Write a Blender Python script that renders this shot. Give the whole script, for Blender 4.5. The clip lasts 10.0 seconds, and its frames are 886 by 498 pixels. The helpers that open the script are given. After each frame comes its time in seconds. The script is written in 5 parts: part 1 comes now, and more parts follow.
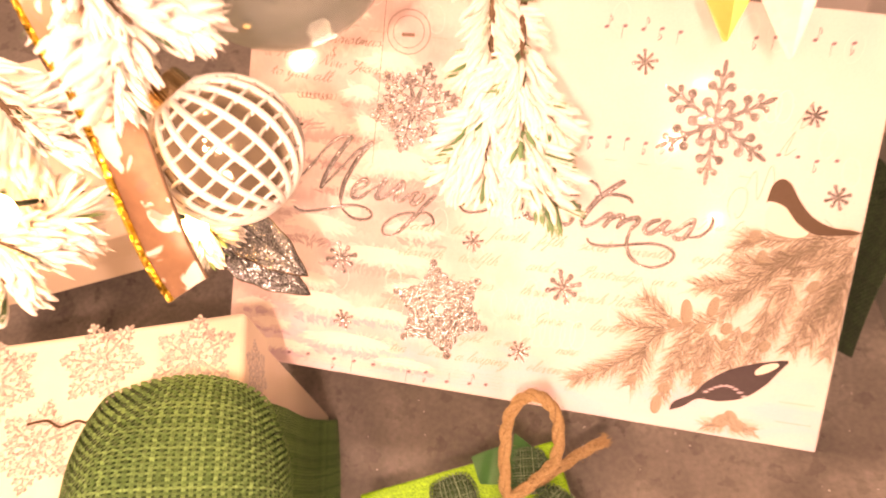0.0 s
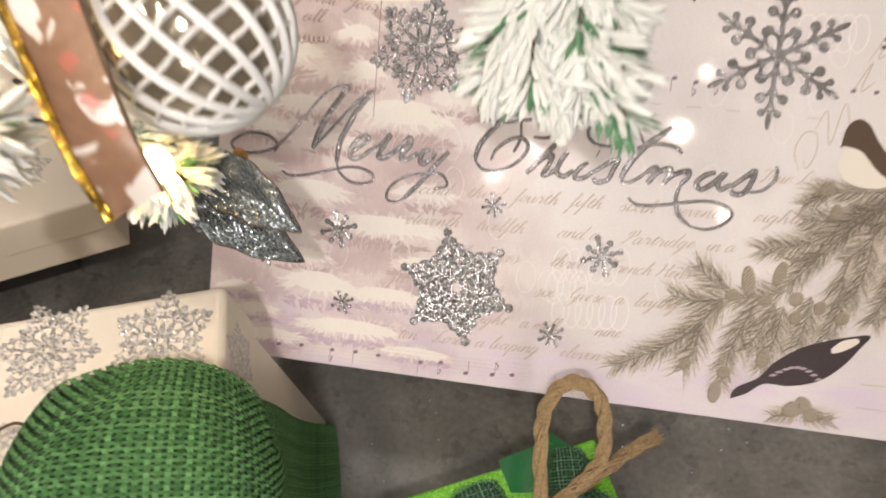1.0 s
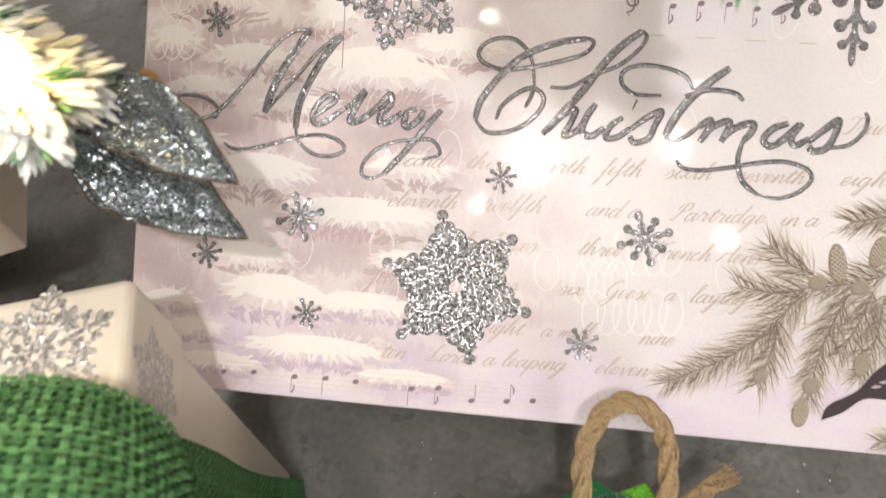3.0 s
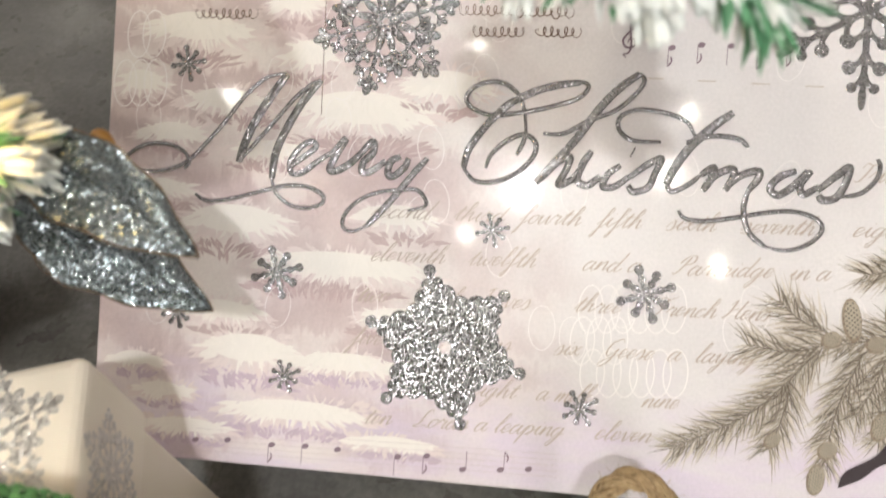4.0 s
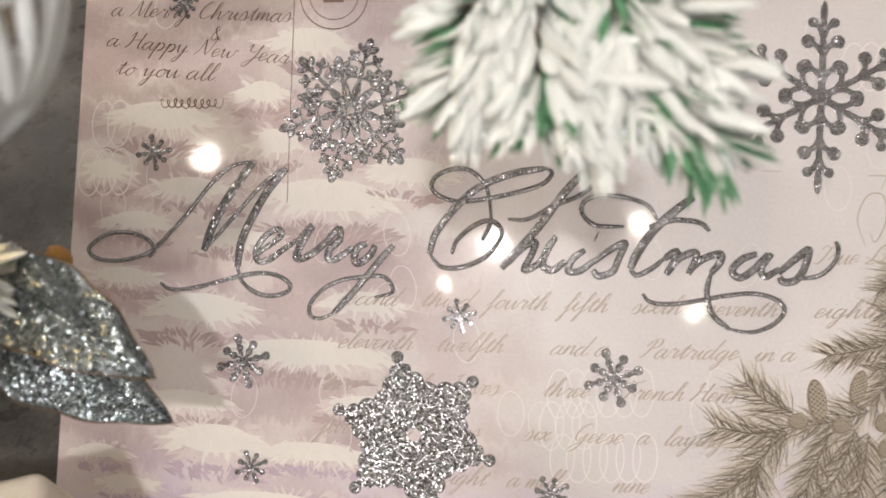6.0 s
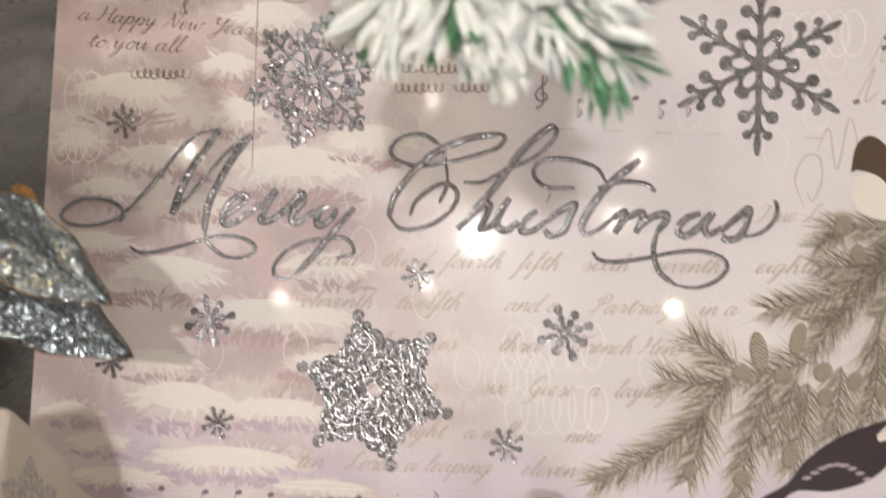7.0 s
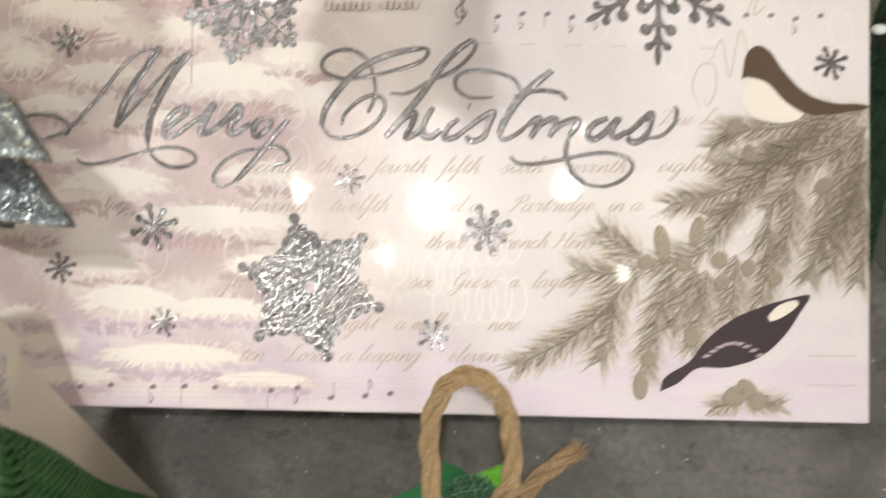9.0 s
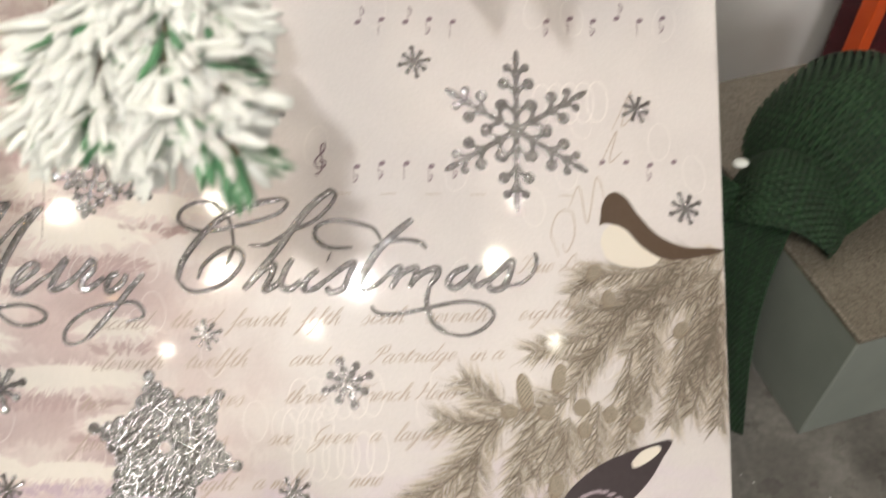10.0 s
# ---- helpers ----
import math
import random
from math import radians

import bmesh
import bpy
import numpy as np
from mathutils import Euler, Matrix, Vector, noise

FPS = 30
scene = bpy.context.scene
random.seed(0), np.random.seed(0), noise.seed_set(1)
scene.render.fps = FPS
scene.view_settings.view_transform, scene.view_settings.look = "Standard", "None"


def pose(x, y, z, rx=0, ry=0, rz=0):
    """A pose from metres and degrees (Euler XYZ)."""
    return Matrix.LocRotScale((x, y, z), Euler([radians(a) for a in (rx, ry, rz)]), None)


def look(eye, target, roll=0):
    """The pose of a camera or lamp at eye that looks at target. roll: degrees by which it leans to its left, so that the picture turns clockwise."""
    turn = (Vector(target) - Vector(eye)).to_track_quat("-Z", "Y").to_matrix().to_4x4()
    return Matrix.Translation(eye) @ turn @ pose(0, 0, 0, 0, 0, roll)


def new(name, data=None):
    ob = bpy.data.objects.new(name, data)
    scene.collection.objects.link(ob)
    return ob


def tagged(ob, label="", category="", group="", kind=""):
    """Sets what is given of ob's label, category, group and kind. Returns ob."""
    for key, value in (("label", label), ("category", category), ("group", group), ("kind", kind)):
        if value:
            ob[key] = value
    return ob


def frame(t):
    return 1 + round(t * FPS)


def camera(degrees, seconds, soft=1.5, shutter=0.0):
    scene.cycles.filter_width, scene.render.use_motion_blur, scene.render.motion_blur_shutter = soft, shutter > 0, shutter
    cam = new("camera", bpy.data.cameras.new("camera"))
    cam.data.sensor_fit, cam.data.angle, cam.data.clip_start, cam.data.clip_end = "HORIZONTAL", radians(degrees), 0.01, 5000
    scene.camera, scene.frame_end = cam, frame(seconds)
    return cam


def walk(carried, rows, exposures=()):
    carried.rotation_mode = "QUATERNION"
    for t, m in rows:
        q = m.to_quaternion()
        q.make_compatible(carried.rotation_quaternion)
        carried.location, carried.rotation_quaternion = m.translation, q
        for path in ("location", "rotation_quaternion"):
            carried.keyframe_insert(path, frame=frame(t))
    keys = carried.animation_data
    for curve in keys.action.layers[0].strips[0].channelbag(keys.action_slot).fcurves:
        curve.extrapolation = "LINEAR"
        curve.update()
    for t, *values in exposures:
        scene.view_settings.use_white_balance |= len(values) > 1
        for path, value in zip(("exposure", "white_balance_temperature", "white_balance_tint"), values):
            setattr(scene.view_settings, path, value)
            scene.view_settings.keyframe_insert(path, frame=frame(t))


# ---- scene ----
# camera and its way; UNIT: metres to one length of the way
cam = camera(60.8, 10.0, soft=1.7, shutter=0.8)
UNIT = 0.352
BASE = pose(0.0336, -0.2122, 0.4726, -53.7147, 10.4072, 4.4114)
ROWS = [
    (0.0, 0.0, 0.0, 0.0, 1.09, -8.88, -6.96),
    (0.5, -0.0186, 0.0883, -0.0486, 0.41, -7.89, -6.28),
    (1.0, -0.0307, 0.1646, -0.1044, -0.12, -7.04, -5.83),
    (1.5, -0.0323, 0.2559, -0.1694, -0.73, -5.77, -5.33),
    (2.0, -0.0292, 0.3152, -0.2006, -1.2, -4.81, -4.98),
    (3.5, -0.0437, 0.4225, -0.1887, -2.64, -1.78, -3.97),
    (4.0, -0.0387, 0.4452, -0.1705, -2.95, -1.02, -3.78),
    (4.5, -0.0366, 0.4613, -0.149, -3.4, -0.14, -3.52),
    (5.0, -0.0385, 0.4701, -0.1308, -3.79, 0.51, -3.34),
    (6.5, -0.0168, 0.4245, -0.135, -4.82, 2.48, -2.65),
    (7.0, 0.003, 0.4117, -0.1727, -5.13, 2.85, -2.47),
    (7.5, 0.0255, 0.4001, -0.2198, -5.47, 2.9, -2.21),
    (8.0, 0.0294, 0.389, -0.2561, -5.96, 2.78, -1.97),
    (8.5, 0.0244, 0.3693, -0.2906, -6.62, 2.47, -1.61),
    (9.0, 0.0412, 0.3528, -0.2711, -7.52, 2.68, -1.24),
    (9.5, 0.1046, 0.341, -0.2019, -8.84, 4.07, -0.56),
    (10.0, 0.144, 0.3347, -0.1534, -10.42, 5.82, 0.02),
]
EXPOSURES = [
    (0.0, 0.62, 14700, 62), (0.3, 0.42, 12900, 44), (0.6, 0.0, 9100, 23), (0.9, -0.26, 7000, 14), (1.2, -0.12, 6450, 12), (2.0, 0.04, 6400, 12),
    (3.5, 0.02, 6250, 9), (4.5, -0.14, 6200, 6), (5.2, -0.13, 6250, 7), (6.5, -0.52, 6450, 12), (7.0, -0.40, 6450, 12), (8.0, -0.10, 6350, 9), (9.0, -0.02, 6350, 7), (10.0, -0.20, 6550, 8),
]
cam.data.dof.use_dof, cam.data.dof.focus_distance, cam.data.dof.aperture_fstop = True, 0.285, 18
walk(cam, [(t, BASE @ pose(UNIT * x, UNIT * y, UNIT * z, 90 + pitch, roll, yaw)) for t, x, y, z, yaw, pitch, roll in ROWS], EXPOSURES)

# ---- light ----
world = bpy.data.worlds.new("world")
scene.world = world
world.use_nodes = True
world.node_tree.nodes["Background"].inputs[0].default_value = (1.0, 0.95, 0.9, 1)
world.node_tree.nodes["Background"].inputs[1].default_value = 0.05


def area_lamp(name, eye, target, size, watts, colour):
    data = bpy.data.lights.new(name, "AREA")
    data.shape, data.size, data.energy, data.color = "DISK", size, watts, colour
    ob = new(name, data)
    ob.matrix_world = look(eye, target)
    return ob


# unseen fill added low in front, clear of the card's mirror view
area_lamp("added_fill_light", (0.5, -1.69, 0.66), (0, 0, 0.1), 0.55, 13, (1.0, 0.965, 0.945))
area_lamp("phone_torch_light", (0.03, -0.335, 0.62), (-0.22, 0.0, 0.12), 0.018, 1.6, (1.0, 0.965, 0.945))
# unseen soft fill added overhead; no ceiling fitting is built
area_lamp("added_top_light", (-0.8, 0.9, 2.36), (-0.8, 0.9, 0), 0.6, 19, (1.0, 0.95, 0.90))

# ---- materials ----
def material(name, colour, rough=0.5, metal=0.0):
    m = bpy.data.materials.new(name)
    m.use_nodes = True
    b = m.node_tree.nodes["Principled BSDF"]
    b.inputs["Base Color"].default_value = (*colour, 1)
    b.inputs["Roughness"].default_value = rough
    b.inputs["Metallic"].default_value = metal
    return m


class Net:
    """Short hand for the node tree of one material."""

    def __init__(self, m):
        self.t, self.b = m.node_tree, m.node_tree.nodes["Principled BSDF"]
        self.co = self.t.nodes.new("ShaderNodeTexCoord").outputs["Object"]

    def put(self, value, socket):
        if isinstance(value, bpy.types.NodeSocket):
            self.t.links.new(value, socket)
        else:
            socket.default_value = value

    def noise(self, scale, detail=4, co=None, rough=0.55, distort=0.0):
        n = self.t.nodes.new("ShaderNodeTexNoise")
        self.t.links.new(co or self.co, n.inputs["Vector"])
        n.inputs["Scale"].default_value, n.inputs["Detail"].default_value = scale, detail
        n.inputs["Roughness"].default_value, n.inputs["Distortion"].default_value = rough, distort
        return n.outputs["Fac"]

    def voronoi(self, scale, out="Color"):
        n = self.t.nodes.new("ShaderNodeTexVoronoi")
        self.t.links.new(self.co, n.inputs["Vector"])
        n.inputs["Scale"].default_value = scale
        return n.outputs[out]

    def stretch(self, x, y, z, co=None):
        n = self.t.nodes.new("ShaderNodeMapping")
        self.t.links.new(co or self.co, n.inputs["Vector"])
        n.inputs["Scale"].default_value = (x, y, z)
        return n.outputs[0]

    def ramp(self, fac, *stops):
        n = self.t.nodes.new("ShaderNodeValToRGB")
        e = n.color_ramp.elements
        while len(e) < len(stops):
            e.new(0.5)
        for k, (p, c) in zip(e, stops):
            k.position = p
            k.color = (*c, 1) if isinstance(c, tuple) else (c, c, c, 1)
        self.t.links.new(fac, n.inputs[0])
        return n.outputs[0]

    def mix(self, fac, a, b, kind="MIX"):
        n = self.t.nodes.new("ShaderNodeMix")
        n.data_type, n.blend_type = "RGBA", kind
        self.put(fac, n.inputs[0])
        for v, i in ((a, 6), (b, 7)):
            self.put((*v, 1) if isinstance(v, tuple) else v, n.inputs[i])
        return n.outputs[2]

    def calc(self, kind, a, b=0.0, clamp=False):
        n = self.t.nodes.new("ShaderNodeMath")
        n.operation, n.use_clamp = kind, clamp
        self.put(a, n.inputs[0])
        self.put(b, n.inputs[1])
        return n.outputs[0]

    def axis(self, i):
        n = self.t.nodes.new("ShaderNodeSeparateXYZ")
        self.t.links.new(self.co, n.inputs[0])
        return n.outputs[i]

    def island(self):
        return self.t.nodes.new("ShaderNodeNewGeometry").outputs["Random Per Island"]

    def bump(self, height, strength, distance=0.001):
        n = self.t.nodes.new("ShaderNodeBump")
        n.inputs["Strength"].default_value, n.inputs["Distance"].default_value = strength, distance
        self.t.links.new(height, n.inputs["Height"])
        self.t.links.new(n.outputs[0], self.b.inputs["Normal"])

    def colour(self, socket):
        self.t.links.new(socket, self.b.inputs["Base Color"])

    def rough(self, socket):
        self.t.links.new(socket, self.b.inputs["Roughness"])


def floor_material():
    m = material("grey_stone_tile", (0.12, 0.12, 0.12), 0.3)
    n = Net(m)
    cloud = n.ramp(n.noise(18, 6, distort=0.6), (0.3, (0.112, 0.105, 0.096)), (0.5, (0.172, 0.162, 0.149)), (0.72, (0.27, 0.257, 0.238)))
    fine = n.ramp(n.noise(300, 5), (0.3, 0.75), (0.7, 1.15))
    n.colour(n.mix(1.0, cloud, fine, "MULTIPLY"))
    n.rough(n.ramp(n.noise(60, 4), (0.3, 0.22), (0.7, 0.42)))
    n.bump(n.noise(220, 5), 0.15, 0.0006)
    return m


def paper_material():
    """Glossy printed card: misty mauve forest on the left, warm grey-white paper on the right, a lilac strip at the foot."""
    m = material("printed_card", (0.7, 0.66, 0.65), 0.3)
    n = Net(m)
    x, y = n.axis(0), n.axis(1)
    # flat-topped snowy boughs: broad level drifts with ragged lower edges
    fringe = n.calc("MULTIPLY", n.calc("SUBTRACT", n.noise(1, 3, n.stretch(230, 70, 1), 0.6, 0.7), 0.5), 0.017)
    sway = n.t.nodes.new("ShaderNodeCombineXYZ")
    n.t.links.new(n.calc("MULTIPLY", n.calc("SUBTRACT", n.noise(90, 3), 0.5), 0.010), sway.inputs[0])
    n.t.links.new(fringe, sway.inputs[1])
    bent = n.t.nodes.new("ShaderNodeVectorMath")
    n.t.links.new(n.co, bent.inputs[0])
    n.t.links.new(sway.outputs[0], bent.inputs[1])
    bough = n.noise(1, 2, n.stretch(21, 60, 1, bent.outputs[0]), 0.45, 0.3)
    wood = n.ramp(bough, (0.34, (0.51, 0.395, 0.385)), (0.43, (0.575, 0.455, 0.445)), (0.49, (0.62, 0.505, 0.49)), (0.53, (0.69, 0.595, 0.568)), (0.64, (0.74, 0.67, 0.63)))
    mist = n.ramp(n.noise(28, 3), (0.35, (0.60, 0.50, 0.49)), (0.65, (0.80, 0.73, 0.68)))
    wood = n.mix(0.15, wood, mist)
    sheet = n.ramp(n.noise(14, 4), (0.3, (0.64, 0.59, 0.585)), (0.7, (0.735, 0.69, 0.68)))
    edge = n.calc("ADD", n.calc("MULTIPLY", x, 9.0), n.calc("ADD", n.calc("MULTIPLY", n.noise(30, 4), 0.9), n.calc("MULTIPLY", y, 1.5)))
    plain = n.ramp(n.calc("ADD", edge, 0.42), (0.25, 0.0), (0.85, 1.0))
    base = n.mix(plain, wood, sheet)
    foot = n.calc("ADD", n.calc("MULTIPLY", y, -22.0), n.calc("MULTIPLY", n.noise(40, 4), 1.3))
    lilac = n.ramp(n.calc("SUBTRACT", foot, 2.0), (0.2, 0.0), (0.75, 0.75))
    lilac = n.calc("MULTIPLY", lilac, n.ramp(n.noise(1, 3, n.stretch(30, 110, 1)), (0.35, 0.15), (0.62, 1.0)))
    base = n.mix(lilac, base, (0.66, 0.555, 0.665))
    speck = n.ramp(n.noise(900, 3), (0.3, 0.95), (0.7, 1.03))
    n.colour(n.mix(1.0, base, speck, "MULTIPLY"))
    n.rough(n.ramp(n.noise(40, 3), (0.3, 0.34), (0.7, 0.42)))
    n.b.inputs["Specular IOR Level"].default_value = 0.25
    n.b.inputs["Coat Weight"].default_value = 0.5
    n.b.inputs["Coat Roughness"].default_value = 0.07
    n.bump(n.noise(420, 3), 0.02, 0.0004)
    return m


def ink(name, colour, spread=0.25, rough=0.36):
    """Printed ink under the same varnish as the card; every stroke a little lighter or darker."""
    m = material(name, colour, rough)
    n = Net(m)
    low, high = tuple(c * (1 - spread) for c in colour), tuple(min(1, c * (1 + spread) + 0.02) for c in colour)
    n.colour(n.mix(n.noise(500, 3), n.mix(n.island(), low, high), colour))
    n.b.inputs["Specular IOR Level"].default_value = 0.25
    n.b.inputs["Coat Weight"].default_value = 0.3
    n.b.inputs["Coat Roughness"].default_value = 0.07
    return m


def glitter(name, dark, light, cell=1900, tilt=1.1, rough=0.22, metal=1.0):
    m = material(name, light, rough, metal)
    n = Net(m)
    col = n.voronoi(cell)
    s = n.t.nodes.new("ShaderNodeVectorMath")
    s.operation = "SUBTRACT"
    n.t.links.new(col, s.inputs[0])
    s.inputs[1].default_value = (0.5, 0.5, 0.5)
    k = n.t.nodes.new("ShaderNodeVectorMath")
    k.operation = "SCALE"
    n.t.links.new(s.outputs[0], k.inputs[0])
    k.inputs["Scale"].default_value = tilt
    a = n.t.nodes.new("ShaderNodeVectorMath")
    n.t.links.new(k.outputs[0], a.inputs[0])
    n.t.links.new(n.t.nodes.new("ShaderNodeNewGeometry").outputs["Normal"], a.inputs[1])
    u = n.t.nodes.new("ShaderNodeVectorMath")
    u.operation = "NORMALIZE"
    n.t.links.new(a.outputs[0], u.inputs[0])
    n.t.links.new(u.outputs[0], n.b.inputs["Normal"])
    g = n.t.nodes.new("ShaderNodeSeparateColor")
    n.t.links.new(col, g.inputs[0])
    n.colour(n.ramp(g.outputs[0], (0.15, dark), (0.9, light)))
    return m


def cream_material():
    m = material("cream_card", (0.75, 0.68, 0.58), 0.4)
    n = Net(m)
    n.colour(n.mix(n.noise(25, 4), (0.72, 0.63, 0.52), (0.80, 0.72, 0.61)))
    n.rough(n.ramp(n.noise(80, 3), (0.3, 0.36), (0.7, 0.5)))
    n.bump(n.noise(600, 3), 0.05, 0.0004)
    return m


def burlap(name, dark, light):
    m = material(name, light, 0.75)
    n = Net(m)
    strand = n.mix(n.island(), dark, light)
    fuzz = n.ramp(n.noise(900, 4), (0.3, 0.65), (0.7, 1.25))
    n.colour(n.mix(1.0, strand, fuzz, "MULTIPLY"))
    n.bump(n.noise(1500, 3), 0.5, 0.0005)
    n.b.inputs["Sheen Weight"].default_value = 0.06
    return m


def jute_material():
    m = material("jute", (0.4, 0.26, 0.12), 0.85)
    n = Net(m)
    fibre = n.ramp(n.noise(700, 5), (0.25, (0.19, 0.12, 0.058)), (0.5, (0.33, 0.222, 0.115)), (0.75, (0.50, 0.36, 0.20)))
    n.colour(n.mix(n.calc("MULTIPLY", n.island(), 0.5), fibre, (0.42, 0.30, 0.16)))
    n.bump(n.noise(1400, 4), 0.8, 0.0006)
    return m


def needle_material(name, green, dark, flock):
    """Plastic fir needles with white flock: whole needles and patches of them are frosted."""
    m = material(name, green, 0.6)
    n = Net(m)
    leaf = n.mix(n.island(), dark, green)
    patch = n.calc("ADD", n.calc("MULTIPLY", n.noise(70, 3), 0.9), n.calc("MULTIPLY", n.island(), 0.55))
    frost = n.ramp(n.calc("ADD", patch, n.calc("MULTIPLY", n.noise(900, 3), 0.25)), (flock - 0.07, 0.0), (flock + 0.06, 1.0))
    n.colour(n.mix(frost, leaf, (0.80, 0.80, 0.77)))
    n.bump(n.noise(1800, 3), 0.6, 0.0006)
    return m


def plain_noise(name, low, high, scale, rough=0.5, metal=0.0, bump=0.1):
    m = material(name, high, rough, metal)
    n = Net(m)
    n.colour(n.mix(n.noise(scale, 5), low, high))
    n.bump(n.noise(scale * 12, 3), bump, 0.0005)
    return m


def bulb_material(name, colour, strength):
    m = material(name, (1, 1, 1), 0.3)
    b = m.node_tree.nodes["Principled BSDF"]
    b.inputs["Emission Color"].default_value = (*colour, 1)
    b.inputs["Emission Strength"].default_value = strength
    return m


def glass_material(name, colour, rough=0.05):
    m = material(name, colour, rough)
    b = m.node_tree.nodes["Principled BSDF"]
    b.inputs["Transmission Weight"].default_value = 0.9
    b.inputs["IOR"].default_value = 1.15
    return m


def ribbon_material():
    m = material("printed_ribbon", (0.3, 0.16, 0.1), 0.4)
    n = Net(m)
    blot = n.ramp(n.noise(75, 2, distort=1.2), (0.55, 0.0), (0.58, 1.0))
    berry = n.ramp(n.noise(120, 2), (0.62, 0.0), (0.66, 0.7))
    base = n.mix(n.noise(300, 4), (0.17, 0.09, 0.05), (0.28, 0.16, 0.10))
    n.colour(n.mix(berry, n.mix(blot, base, (0.66, 0.60, 0.56)), (0.45, 0.12, 0.09)))
    return m


M_FLOOR, M_PAPER, M_CREAM, M_JUTE = floor_material(), paper_material(), cream_material(), jute_material()
M_GLIT = glitter("silver_glitter", (0.15, 0.142, 0.144), (0.52, 0.50, 0.505), 2600, 0.75, 0.23, 0.85)
M_GLIT_SOFT = glitter("grey_glitter_ink", (0.42, 0.39, 0.36), (0.64, 0.60, 0.55), 1500, 0.9, 0.3, 0.55)
M_LEAF = glitter("silver_leaf_glitter", (0.13, 0.15, 0.16), (0.30, 0.33, 0.345), 2200, 0.95, 0.2, 0.75)
M_GOLD = glitter("gold_glitter", (0.45, 0.26, 0.03), (0.95, 0.66, 0.16), 1200, 0.9, 0.25)
M_LIME = glitter("lime_glitter_paper", (0.07, 0.28, 0.01), (0.22, 0.62, 0.04), 2200, 0.5, 0.35, 0.15)
M_BOX_GLIT = glitter("champagne_glitter", (0.17, 0.15, 0.12), (0.36, 0.32, 0.26), 1800, 0.7, 0.22, 0.4)
M_BURLAP = burlap("green_mesh", (0.030, 0.12, 0.028), (0.115, 0.285, 0.095))
# copy of the green mesh with shade put into its colour
M_BURLAP_SHADED = burlap("shaded_green_mesh", (0.004, 0.019, 0.005), (0.012, 0.046, 0.014))
M_CLOTH = plain_noise("green_cloth", (0.005, 0.035, 0.008), (0.014, 0.075, 0.018), 400, 0.85)
# backing with the same shade put in; its dark green also serves the wire
M_SHADED_CLOTH_WIRE = plain_noise("shaded_green_cloth_and_wire", (0.003, 0.02, 0.009), (0.008, 0.04, 0.018), 400, 0.85)
M_SATIN = plain_noise("green_satin", (0.008, 0.10, 0.028), (0.018, 0.16, 0.05), 200, 0.35)
M_FIR = needle_material("flocked_fir", (0.20, 0.40, 0.22), (0.07, 0.21, 0.10), 0.78)
M_FROST = needle_material("frosted_fir", (0.10, 0.20, 0.09), (0.04, 0.10, 0.04), 0.60)
M_BARK = plain_noise("brown_stem", (0.06, 0.035, 0.02), (0.14, 0.09, 0.05), 300, 0.8)
M_BUD = plain_noise("amber_bud", (0.34, 0.15, 0.03), (0.5, 0.26, 0.07), 300, 0.5)
M_FLOCK = plain_noise("white_flock", (0.64, 0.66, 0.63), (0.80, 0.81, 0.78), 260, 0.9, 0.0, 0.6)
M_NETTING = burlap("pale_green_netting", (0.02, 0.09, 0.045), (0.17, 0.32, 0.21))
M_WHITE = plain_noise("white_card", (0.66, 0.655, 0.65), (0.76, 0.755, 0.75), 30, 0.55)
M_WALL = plain_noise("wall_paint", (0.62, 0.59, 0.55), (0.68, 0.65, 0.61), 5, 0.7)
M_GREY = plain_noise("grey_green_card", (0.17, 0.195, 0.175), (0.24, 0.265, 0.24), 40, 0.3)
M_DARK_PROP = plain_noise("dark_prop_card", (0.05, 0.048, 0.046), (0.085, 0.08, 0.075), 60, 0.6)
M_ORANGE = plain_noise("orange_red_card", (0.55, 0.055, 0.01), (0.72, 0.11, 0.02), 60, 0.4)
M_MAROON = plain_noise("maroon_foil", (0.05, 0.008, 0.012), (0.12, 0.02, 0.03), 120, 0.25, 0.3)
M_PEARL = plain_noise("frosted_bead", (0.75, 0.78, 0.74), (0.85, 0.87, 0.83), 300, 0.3)
M_CAP = material("bronze_cap", (0.42, 0.31, 0.20), 0.25, 1.0)
M_NET = plain_noise("white_net", (0.60, 0.60, 0.59), (0.72, 0.72, 0.71), 300, 0.7)
M_BALL = plain_noise("smoky_glass", (0.20, 0.165, 0.12), (0.34, 0.29, 0.22), 60, 0.08, 0.7)
M_TEAL = glass_material("teal_glass", (0.72, 0.86, 0.84))
M_OLIVE = plain_noise("olive_glass", (0.30, 0.30, 0.05), (0.45, 0.45, 0.10), 80, 0.12, 0.5)
M_GOLD_SATIN = plain_noise("gold_satin", (0.40, 0.25, 0.06), (0.52, 0.34, 0.10), 200, 0.35, 0.3)
M_ROSE = plain_noise("rose_satin", (0.62, 0.42, 0.40), (0.78, 0.62, 0.58), 200, 0.4)
M_RIBBON = ribbon_material()
M_WARM = bulb_material("warm_bulb", (1.0, 0.64, 0.22), 45)
M_COOL = bulb_material("bright_bulb", (1.0, 0.90, 0.74), 300)
I_SNOW = ink("snow_cream", (0.785, 0.73, 0.675), 0.03)
I_MIST = ink("pale_mauve", (0.70, 0.60, 0.575), 0.05)
I_GLOOM = ink("dusty_mauve", (0.50, 0.38, 0.37), 0.12)
I_LILAC = ink("dusty_lilac", (0.535, 0.42, 0.485), 0.12)
I_TEXT = ink("faded_brown_ink", (0.475, 0.39, 0.335), 0.08)
